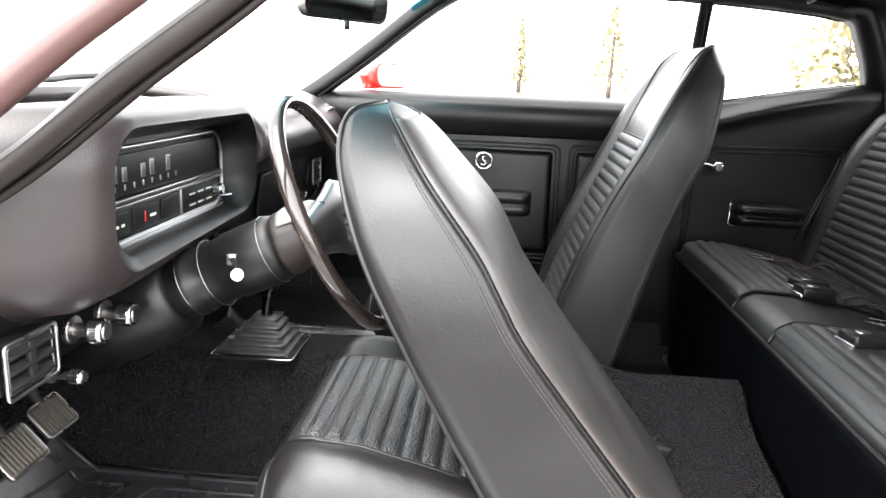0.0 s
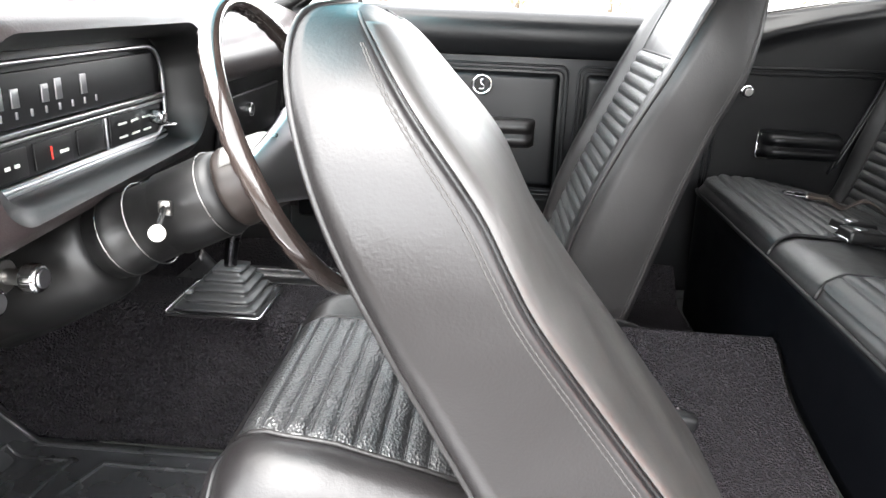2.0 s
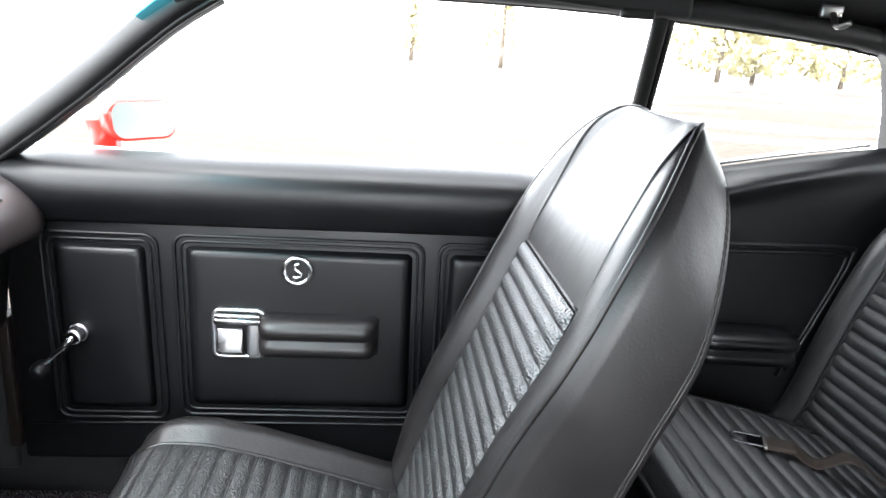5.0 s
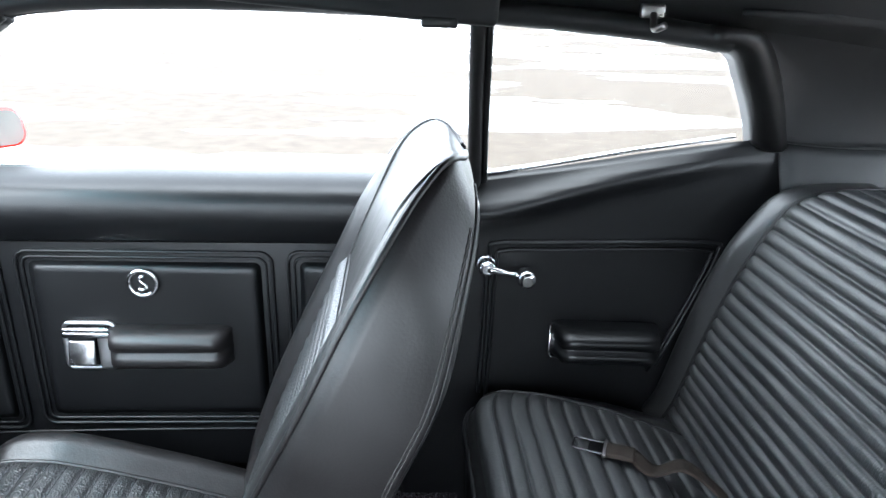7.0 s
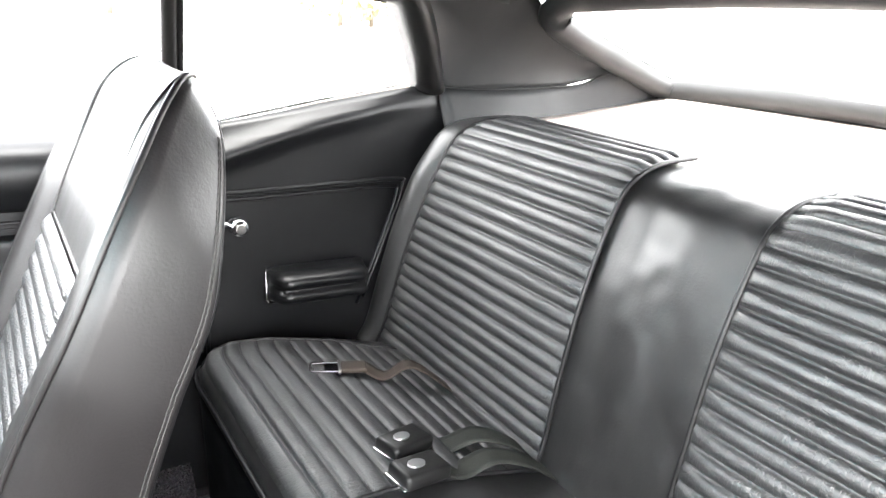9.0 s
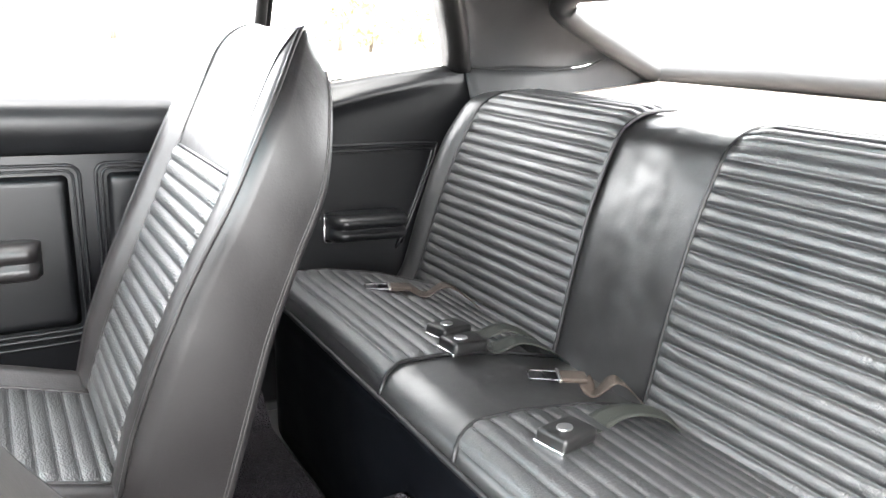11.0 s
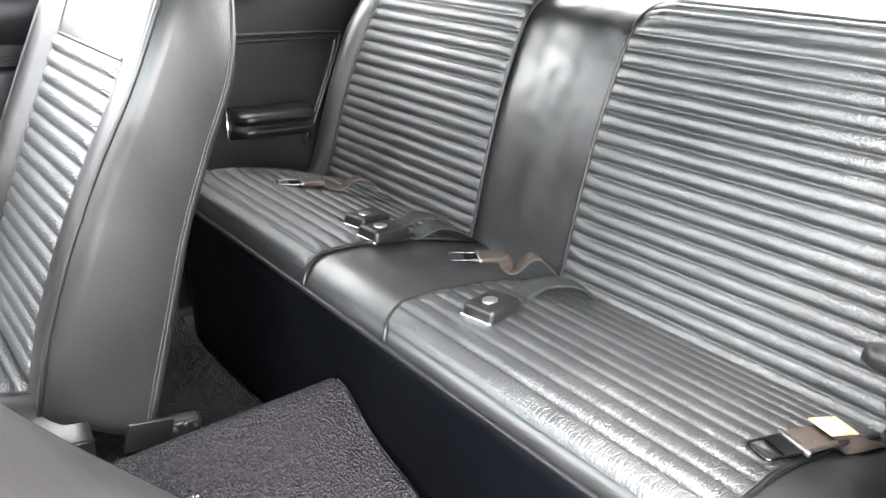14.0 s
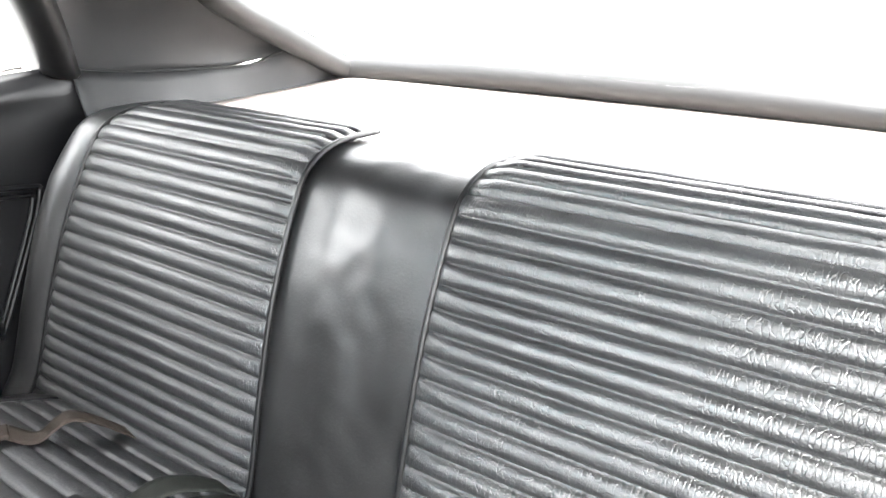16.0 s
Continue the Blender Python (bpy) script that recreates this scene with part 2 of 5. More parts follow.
def lerp_list(xs, ys, x):
    if x <= xs[0]:
        return ys[0]
    for i in range(len(xs) - 1):
        if x <= xs[i + 1]:
            t = (x - xs[i]) / (xs[i + 1] - xs[i])
            return ys[i] + (ys[i + 1] - ys[i]) * t
    return ys[-1]


def ribs(s, count, height):
    """A padded rib: round on top, with a narrow stitched groove."""
    f = (s * count) % 1.0
    return height * (max(0.0, 1 - abs(2 * f - 1) ** 2.5)) ** 0.6


def grooves(fn, count, parent, steps=96):
    """A sunken stitched seam in each groove between the ribs of an insert fn(u, v); its dark thread paints in groove
    shade.
    """
    for k in range(1, count):
        tube("seam", [Vector(fn(k / count, 0.015 + 0.97 * j / steps)) for j in range(steps + 1)], [(0.0019, 0.0007)[j % 2] for j in range(steps + 1)], STITCH, parent, 5)


def edge_row(v):
    """Rows across an insert, crowded at both edges: 46 steps."""
    j = round(v * 46)
    near = min(j, 46 - j)
    w = (0.0, 0.007, 0.018)[near] if near < 3 else 0.018 + 0.964 * (near - 2) / 42
    return w if j <= 23 else 1 - w


def inside(v):
    """Full ribs across an insert, sinking towards its stitched edges."""
    near = min(1.0, min(v, 1 - v) / 0.07)
    return 0.35 + 0.65 * near * near * (3 - 2 * near) if 0.003 < v < 0.997 else 0.0


# ---- ground ----
def ground_material():
    m = material("wet gravel lot", (0.064, 0.053, 0.043), 0.8, grain=0.5, grain_size=25, vary=0.35, vary_size=5)
    t = m.node_tree
    b = t.nodes["Principled BSDF"]
    co = next(n for n in t.nodes if n.type == "TEX_COORD")
    squash = t.nodes.new("ShaderNodeMapping")
    squash.inputs["Scale"].default_value = (0.10, 0.28, 1)
    pools = t.nodes.new("ShaderNodeTexNoise")
    pools.inputs["Scale"].default_value, pools.inputs["Detail"].default_value = 1.3, 10
    edge = t.nodes.new("ShaderNodeMapRange")
    edge.inputs["From Min"].default_value, edge.inputs["From Max"].default_value = 0.494, 0.508
    t.links.new(co.outputs["Object"], squash.inputs["Vector"])
    t.links.new(squash.outputs[0], pools.inputs["Vector"])
    t.links.new(pools.outputs["Fac"], edge.inputs["Value"])
    col = t.nodes.new("ShaderNodeMix")
    col.data_type = "RGBA"
    old = b.inputs["Base Color"].links[0].from_socket
    t.links.new(edge.outputs[0], col.inputs["Factor"])
    t.links.new(old, col.inputs["A"])
    # Puddles get a pale base colour that paints in the reflected sky.
    col.inputs["B"].default_value = (0.20, 0.195, 0.19, 1)
    t.links.new(col.outputs["Result"], b.inputs["Base Color"])
    ro = t.nodes.new("ShaderNodeMix")
    t.links.new(edge.outputs[0], ro.inputs["Factor"])
    ro.inputs["A"].default_value, ro.inputs["B"].default_value = 0.8, 0.12
    t.links.new(ro.outputs["Result"], b.inputs["Roughness"])
    wet = t.nodes.new("ShaderNodeMix")
    t.links.new(edge.outputs[0], wet.inputs["Factor"])
    wet.inputs["A"].default_value, wet.inputs["B"].default_value = 0.05, 0.5
    t.links.new(wet.outputs["Result"], b.inputs["Specular IOR Level"])
    return m


ground = sheet("ground", lambda u, v: (-400 + 800 * u, -400 + 800 * v, 0.0), 4, 4, ground_material())
tagged(ground, "pale wet gravel lot with puddles, sky reflection in their colour", "ground", kind="structure")

# ---- floor pan ----
TUNNEL_Y = [-0.70, -0.40, -0.23, -0.11, -0.05, -0.015, 0.015, 0.045, 0.075, 0.12, 0.30]
TUNNEL_Z = [0.330, 0.362, 0.384, 0.409, 0.436, 0.464, 0.480, 0.468, 0.405, 0.300, 0.268]


def floor_z(x, y):
    """Floor pan with a toe board, and a tunnel whose driver's side runs out in a gentle ramp at the rear."""
    toe = max(0.0, (-0.62 - x)) * 1.1
    hump = 0.235 * math.exp(-(max(0.0, abs(y) - 0.06) / 0.075) ** 2)
    side = max(0.0, abs(y) - 0.64) * 0.9
    t = min(1.0, max(0.0, (x - 0.12) / 0.26))
    t = t * t * (3 - 2 * t)
    rear = sum(lerp_list(TUNNEL_Y, TUNNEL_Z, y + d) for d in (-0.014, -0.007, 0.0, 0.007, 0.014)) / 5
    return (0.265 + toe + hump) * (1 - t) + rear * t + side


floor = sheet("floor", lambda u, v: (-1.02 + 1.72 * u, -0.74 + 1.48 * v, floor_z(-1.02 + 1.72 * u, -0.74 + 1.48 * v)), 90, 120, CARPET)
tagged(floor, "charcoal loop carpet over the floor and transmission tunnel", "carpet", kind="structure")

# ---- front bucket seats ----
BACK_F = [(0.318, 0.498), (0.345, 0.580), (0.386, 0.690), (0.428, 0.790), (0.468, 0.885), (0.487, 0.930), (0.522, 1.020), (0.558, 1.094), (0.592, 1.148), (0.624, 1.173), (0.650, 1.158)]
BACK_R = [(0.458, 0.390), (0.508, 0.570), (0.544, 0.710), (0.578, 0.826), (0.600, 0.876), (0.626, 0.935), (0.646, 1.030), (0.659, 1.098), (0.656, 1.146)]
BOLSTER = [0.020, 0.030, 0.032, 0.030, 0.024, 0.016, 0.008, 0.0]
BF = even(spline([(*p, 0) for p in BACK_F], 140), 70)
BR = even(spline([(*p, 0) for p in BACK_R], 140), 70)
INSERT_TOP = 0.628
INSERT_HALF = 0.158


def back_width(s):
    """Half the backrest's width: narrow below the shoulders, under a broad rounded head."""
    w = lerp_list([0, 0.40, 0.47, 0.56, 0.64], [0.248, 0.250, 0.254, 0.264, 0.266], s)
    return max(0.012, w * max(0.0, 1 - max(0.0, (s - 0.58) / 0.42) ** 2.6) ** 0.5)


def back_front(s, y):
    """A point on the front face of the backrest: s from the seat up, y across in half widths."""
    i = min(69, int(s * 70))
    t = s * 70 - i
    f = BF[i].lerp(BF[i + 1], t)
    d = (BF[min(70, i + 2)] - BF[max(0, i - 1)]).normalized()
    n = Vector((-d.y, d.x, 0))
    r = BR[i].lerp(BR[i + 1], t)
    b = lerp_list([k / 7 for k in range(8)], BOLSTER, s)
    a = abs(y)
    up = min(1.0, max(0.0, (a - 0.59) / 0.20))
    up = up * up * (3 - 2 * up)
    fall = max(0.0, (a - 0.90) / 0.10)
    p = f + n * (b * up) + (r - f - n * b) * (0.16 * fall ** 2.2)
    return Vector((p.x, y * back_width(s), p.y)), Vector((n.x, 0, n.y))


def back_rear(s, y):
    i = min(69, int(s * 70))
    t = s * 70 - i
    f, r = BF[i].lerp(BF[i + 1], t), BR[i].lerp(BR[i + 1], t)
    p = r + (f - r) * ((0.10 + 0.10 * s) * abs(y) ** 4)
    return Vector((p.x, y * back_width(s) * 0.985, p.y))


def head_seam(s):
    """How far out the seam beside the insert runs, in half widths; at the head it swings out to the edge."""
    out = min(1.0, max(0.0, (s - 0.70) / 0.25))
    near = (INSERT_HALF + 0.004) / back_width(min(0.66, s))
    return near + (0.94 - near) * out ** 2.2


def seat(y0, fold, label):
    root = thing("bucket_seat", label, "car seat", "front bucket seats")
    # cushion: a padded block with ribs, falling to the rear, with side rolls and rounded front corners
    half = 0.264
    def wide(u):
        return half * lerp_list([0, 0.05, 0.14, 0.35], [0.86, 0.93, 0.98, 1.0], u)
    def top(u, y):
        x = -0.124 + 0.484 * u
        z = lerp_list([0, 0.03, 0.08, 0.25, 0.45, 0.68, 0.92, 1.0], [0.548, 0.572, 0.584, 0.579, 0.556, 0.524, 0.487, 0.480], u)
        a = abs(y)
        hump = min(1.0, max(0.0, (a - 0.60) / 0.16))
        z += 0.026 * hump * hump * (3 - 2 * hump) * min(1.0, 0.4 + u * 4) - 0.052 * max(0.0, (a - 0.78) / 0.22) ** 1.9
        return x, z
    rings = []
    for i in range(33):
        u = (i / 32) ** 1.3
        x, _ = top(u, 0)
        w = wide(u)
        ring = []
        for j in range(29):
            y = -1 + 2 * j / 28
            _, z = top(u, y)
            ring.append(Vector((x, y0 + y * w, z)))
        low = lerp_list([0, 0.06, 0.18, 0.4, 1], [0.490, 0.450, 0.425, 0.412, 0.390], u)
        tuck = lerp_list([0, 0.15, 1], [0.95, 0.90, 0.88], u)
        for j in range(1, 8):
            z = ring[28].z + (low - ring[28].z) * j / 7
            ring.append(Vector((x, y0 + w * (1 + 0.012 * math.sin(math.pi * j / 7) - (1 - tuck) * (j / 7) ** 2), z)))
        for j in range(1, 9):
            ring.append(Vector((x, y0 + w * tuck * (1 - 2 * j / 9), low)))
        for j in range(0, 7):
            z = low + (ring[0].z - low) * j / 7
            ring.append(Vector((x, y0 - w * (1 + 0.012 * math.sin(math.pi * j / 7) - (1 - tuck) * (1 - j / 7) ** 2), z)))
        rings.append(ring)
    # rounded nose
    nose = []
    for k, (dx, sc) in enumerate([(-0.016, 0.45), (-0.011, 0.80)]):
        c = sum((p.z for p in rings[0])) / len(rings[0])
        nose.append([Vector((p.x + dx, y0 + (p.y - y0) * (0.94 + 0.035 * k), c + (p.z - c) * sc)) for p in rings[0]])
    loft("cushion", nose + rings, VINYL, root)
    count = 17
    def woven(u, v):
        uu = 0.020 + 0.96 * u
        yy = (-1 + 2 * v) * INSERT_HALF / half
        return top(uu, yy)[0], y0 + (-1 + 2 * v) * INSERT_HALF * wide(uu) / half, top(uu, yy)[1] + (0.001 + ribs(u, count, 0.0064)) * inside(v) + 0.0025
    sheet("seat_insert", lambda u, v: woven(u, edge_row(v)), 17 * 8, 46, RIBBED, root, label="ribbed woven vinyl insert")
    grooves(woven, 17, root)
    for s in (-1, 1):
        tube("piping", [(lambda p: (p[0], p[1], p[2] + 0.001))(woven(k / 24, 0.5 + 0.506 * s)) for k in range(25)], 0.0036, VINYL, root)
        tube("piping", [(top(u, 1)[0], y0 + s * (wide(u) + 0.002), top(u, 1.0)[1] - 0.002) for u in [k / 24 for k in range(25)]], 0.0036, PIPE, root)
    tube("piping", [(-0.126, y0 + wide(0) * v, top(0, v)[1] - 0.002) for v in [-1 + k / 12 for k in range(25)]], 0.0036, PIPE, root)
    # Base and rails share the black that carries the footwell shade.
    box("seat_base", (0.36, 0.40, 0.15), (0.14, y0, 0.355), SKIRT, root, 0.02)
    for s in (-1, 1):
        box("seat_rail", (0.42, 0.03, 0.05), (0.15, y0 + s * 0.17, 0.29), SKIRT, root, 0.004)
    # backrest, built upright, then turned about its hinge
    hinge = Vector((0.44, 0.0, 0.44))
    turn = Matrix.Translation(hinge) @ Matrix.Rotation(radians(-fold), 4, "Y") @ Matrix.Translation(-hinge)
    def put(p):
        return turn @ Vector(p) + Vector((0, y0, 0))
    rings = []
    for i in range(57):
        s = 1 - (1 - i / 56) ** 1.5
        across = [-1.0, -0.985] + [-0.96 + 1.92 * j / 32 for j in range(33)] + [0.985, 1.0]
        ring = [back_front(s, y)[0] for y in across]
        rear = [back_rear(s, y) for y in [1.0, 0.985] + [0.94 - 1.88 * j / 12 for j in range(13)] + [-0.985, -1.0]]
        bulge = Vector((0, 0.003 * min(1.0, (1 - s) * 8), 0))
        steps = (0.04, 0.12, 0.5, 0.88, 0.96)
        ring += [ring[-1].lerp(rear[0], k) + bulge * math.sin(math.pi * k) for k in steps]
        ring += rear
        ring += [rear[-1].lerp(ring[0], k) - bulge * math.sin(math.pi * k) for k in steps]
        rings.append([put(p) for p in ring])
    loft("backrest", rings, VINYL, root)
    def shell(u, v):
        s, y = 0.02 + 0.94 * (1 - (1 - u) ** 1.4), 0.93 * (1 - 2 * v)
        out = (back_rear(s, 0) - back_front(s, 0)[0]).normalized()
        return put(back_rear(s, y) + out * 0.004 * (1 - abs(y / 0.93) ** 8))
    sheet("back_shell", shell, 40, 16, SHELL, root, 0.002, label="scuffed smooth rear shell, sheen in its colour")
    def insert(u, v):
        s = 0.01 + (INSERT_TOP - 0.01) * u
        p, n = back_front(s, (-1 + 2 * v) * INSERT_HALF / back_width(s))
        return put(p + n * (0.004 + ribs(u, 18, 0.0098) * inside(v)))
    sheet("back_insert", lambda u, v: insert(u, edge_row(v)), 18 * 10, 46, RIBBED, root, label="ribbed woven vinyl insert")
    grooves(insert, 18, root)
    tube("piping", [put(back_front(INSERT_TOP + 0.004, (-1 + k / 8) * INSERT_HALF / back_width(INSERT_TOP))[0]) for k in range(17)], 0.0030, PIPE, root)
    for s in (-1, 1):
        tube("seam", [put(back_front(t, s * head_seam(t))[0]) for t in [0.02 + 0.935 * k / 70 for k in range(71)]], [0.0042 - 0.0014 * min(1.0, max(0.0, (k - 34) / 8)) for k in range(71)], VINYL, root, 8)
        tube("piping", [put(back_front(1 - (1 - k / 60) ** 1.5, s * 0.945)[0]) for k in range(61)], 0.0038, VINYL, root)
        for deep in (0.90, 0.94):
            line = []
            for k in range(181):
                t = 0.03 + 0.90 * k / 180
                front, rear = back_front(t, s)[0], back_rear(t, s)
                line.append(put(front.lerp(rear, deep) + Vector((0, s * 0.0012, 0))))
            tube("stitching", line, [(0.0013, 0.0004)[k % 2] for k in range(181)], THREAD, root, 5, label="grey double stitching")
        tube("rear_seam", [put(back_rear(0.01 + 0.97 * (1 - (1 - k / 50) ** 1.5), s * 0.96)) for k in range(51)], 0.0026, PIPE, root, 6)
    for s in (-1, 1):
        hg = tagged(new("hinge"), "black seat hinge with bracket, dial and bolts")
        hg.parent = root
        hy = y0 + s * 0.236
        box("bracket", (0.070, 0.008, 0.050), (0.440, hy + s * 0.012, 0.415), TRIM, hg, 0.003, Matrix.Rotation(radians(14), 4, "Y"))
        box("block", (0.052, 0.030, 0.085), (0.492, hy, 0.375), PIPE, hg, 0.008, Matrix.Rotation(radians(8), 4, "Y"))
        disc("dial", 0.015, 0.012, (0.484, hy + s * 0.018, 0.352), PIPE, hg, "Y", 0.003)
        disc("dial_face", 0.007, 0.016, (0.484, hy + s * 0.018, 0.352), LEVER, hg, "Y", 0.002)
        for dx, dz in ((-0.014, 0.034), (0.002, 0.038), (0.018, 0.030), (-0.016, 0.012)):
            disc("bolt", 0.0035, 0.010, (0.492 + dx, hy + s * 0.015, 0.375 + dz), STEEL, hg, "Y", 0.001)
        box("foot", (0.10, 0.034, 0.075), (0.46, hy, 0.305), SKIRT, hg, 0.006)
    if fold:
        grip = back_rear(0.16, 1.0) + Vector((-0.004, 0.006, 0))
        ring = [put(grip + Vector((0.013 * math.cos(a), 0.004 * math.cos(a), 0.013 * math.sin(a)))) for a in [2 * math.pi * k / 20 for k in range(20)]]
        tube("release_ring", ring, 0.0026, CHROME, root, 8, closed=True, label="chrome backrest release ring")
        box("stay", (0.026, 0.008, 0.020), put(back_rear(0.03, 1.0) + Vector((-0.006, 0.002, 0))), WHITE, root, 0.003, label="white plastic hinge cover")
    return root


FOLD = 53
seat(0.385, 0, "black vinyl high-back bucket seat, upright, with ribbed inserts")
seat(-0.408, FOLD, "black vinyl bucket seat, backrest folded forward onto the steering wheel")

# ---- rear bench ----
REAR_B = [(1.095, 0.545), (1.117, 0.603), (1.136, 0.720), (1.157, 0.830), (1.177, 0.905), (1.203, 0.978), (1.228, 1.022), (1.280, 1.047), (1.365, 1.054)]
RB = even(spline([(x, z, 0) for x, z in REAR_B], 200), 80)


def rear_back(s, y, lift=0.0):
    i = min(79, int(s * 80))
    p = RB[i].lerp(RB[i + 1], s * 80 - i)
    d = (RB[i + 1] - RB[i]).normalized()
    n = Vector((-d.y, d.x, 0))
    p = p + n * lift
    return Vector((p.x, y, p.y))


bench = thing("bench_seat", "black vinyl rear bench with ribbed backrests and smooth centre panel", "rear seat")
def slant(y, s):
    """The outer seams lean inwards towards the top."""
    return y if abs(y) < 0.3 else math.copysign(0.690 - 0.105 * s, y)


def soft(u, v, deep=0.0036):
    """Slack dents in the smooth middle panel, and rounded bolsters outside the ribbed inserts."""
    far = slant(1, u) + 0.072
    y = far * (-1 + 2 * v)
    near = max(0.0, 1 - ((y - 0.03) / 0.11) ** 2)
    dent = deep * near * (noise.noise((5 * u, 11 * y, 2.0)) + 0.5 * noise.noise((19 * u, 30 * y, 5.0)))
    out = min(1.0, max(0.0, (abs(y) - far + 0.072) / 0.072))
    up = min(1.0, out / 0.62)
    roll = 0.030 * up * (2 - up) - (0.085 * (1 - (1 - ((out - 0.62) / 0.38) ** 2) ** 0.5) if out > 0.62 else 0.0)
    crest = 1 - min(1.0, max(0.0, (u - 0.62) / 0.25))
    p = rear_back(u, 0, dent + (roll * (0.25 + 0.75 * crest) if roll > 0 else roll))
    return Vector((p.x, y, p.z))


sheet("backrest", soft, 80, 190, BENCH, bench, -0.05)
for y1, y2 in ((-0.6, -0.085), (0.150, 0.6)):
    padded = lambda u, v: rear_back(0.01 + 0.98 * u, slant(y1, u) + (slant(y2, u) - slant(y1, u)) * v, 0.006 + (ribs(u, 24, 0.0115) + 0.0007 * noise.noise((40 * u, 9 * v, y1))) * inside(v))
    sheet("back_insert", lambda u, v: padded(u, edge_row(v)), 24 * 10, 46, CRINKLE, bench, label="ribbed crinkled vinyl insert")
    grooves(padded, 24, bench)
    for y in (y1, y2):
        tube("piping", [rear_back(k / 40, slant(y, k / 40), 0.009) for k in range(41)], 0.0040, PIPE, bench)


def cushion(u, y):
    x = 0.694 + 0.45 * u
    z = lerp_list([0, 0.04, 0.12, 0.3, 0.6, 1.0], [0.606, 0.628, 0.640, 0.637, 0.616, 0.568], u)
    z -= 0.05 * max(0.0, (abs(y) - 0.62) / 0.12) ** 2
    x += 0.06 * max(0.0, (abs(y) - 0.58) / 0.15) ** 2 * (1 - u)
    return x, z


sheet("cushion", lambda u, v: (lambda y: (cushion(u, y)[0], y, cushion(u, y)[1]))(-0.735 + 1.47 * v), 30, 50, BENCH, bench, -0.03)
def seam_y(k, u):
    """The lines of the four lengthwise seams of the cushion, from one door to the other."""
    bend = 1 - max(0.0, 1 - u / 0.14) ** 2
    return (-0.600 - 0.045 * max(0.0, u - 0.35), -0.110 + 0.030 * bend, 0.107 + 0.031 * bend, 0.690 - 0.10 * u)[k]


for k1, k2 in ((0, 1), (2, 3)):
    def padded(u, v):
        uu = 0.030 + 0.955 * u
        y = seam_y(k1, uu) + (seam_y(k2, uu) - seam_y(k1, uu)) * v
        return cushion(uu, y)[0], y, cushion(uu, y)[1] + 0.004 + ribs(u, 13, 0.0068) * inside(v)
    sheet("seat_insert", lambda u, v: padded(u, edge_row(v)), 13 * 10, 46, CRINKLE, bench, label="ribbed crinkled vinyl insert")
    grooves(padded, 13, bench)
    for k in (k1, k2):
        tube("piping", [(cushion(j / 40, seam_y(k, j / 40))[0], seam_y(k, j / 40), cushion(j / 40, seam_y(k, j / 40))[1] + 0.005) for j in range(41)], 0.0036, PIPE, bench)
tube("piping", [(cushion(0, y)[0] - 0.002, y, cushion(0, y)[1]) for y in [-0.735 + 1.47 * k / 50 for k in range(51)]], 0.0045, PIPE, bench)
sheet("skirt", lambda u, v: (lambda y: (cushion(0, y)[0] + 0.012 * u, y, 0.603 + u * (floor_z(0.69, y) - 0.603)))(-0.735 + 1.47 * v), 8, 60, SKIRT, bench, 0.02, label="plain black front board, footwell shade in its colour")



# ---- passenger door ----
def rounded(x1, z1, x2, z2, r, y, skew=0.0, n=6):
    """A rounded rectangle in the plane y; skew slides its lower edge along x."""
    out = []
    for cx, cz, a0 in ((x2 - r, z2 - r, 0), (x1 + r, z2 - r, 90), (x1 + r, z1 + r, 180), (x2 - r, z1 + r, 270)):
        for k in range(n + 1):
            a = radians(a0 + 90 * k / n)
            z = cz + r * math.sin(a)
            out.append(Vector((cx + r * math.cos(a) + skew * (z2 - z), y, z)))
    return out


def plate(name, ring, depth, mat, parent, inset=0.012, label=""):
    """A shallow raised plate over a ring in a plane y, rising towards the car's inside."""
    c = sum(ring, Vector()) / len(ring)
    def inner(d, y):
        return [Vector((p.x + (d if p.x < c.x else -d), p.y + y, p.z + (d if p.z < c.z else -d))) for p in ring]
    return loft(name, [ring, inner(inset, -depth), inner(inset * 1.6, -depth * 1.15)], mat, parent, True, label)


def two_roll_pad(name, x1, x2, z1, z2, y, out, mat, parent, taper=0.0):
    """A moulded armrest pad with an upper and a lower roll, and rounded ends."""
    prof = [(0.0, 0.0), (0.04, 0.55), (0.13, 0.86), (0.28, 0.97), (0.42, 0.94), (0.49, 0.80), (0.54, 0.80), (0.62, 1.0), (0.78, 1.06), (0.90, 0.96), (0.98, 0.6), (1.0, 0.0)]
    rings = []
    n = 16
    for i in range(n + 1):
        u = i / n
        e = min(u, 1 - u) * (x2 - x1)
        f = min(1.0, max(0.06, 1 - (1 - min(1.0, e / 0.022)) ** 2)) ** 0.6
        ring = [Vector((x1 + (x2 - x1) * u, y - taper * u - out * o * f, z1 + (z2 - z1) * (0.5 + (h - 0.5) * (0.86 + 0.14 * f)))) for h, o in prof]
        rings.append(ring)
    return loft(name, rings, mat, parent)


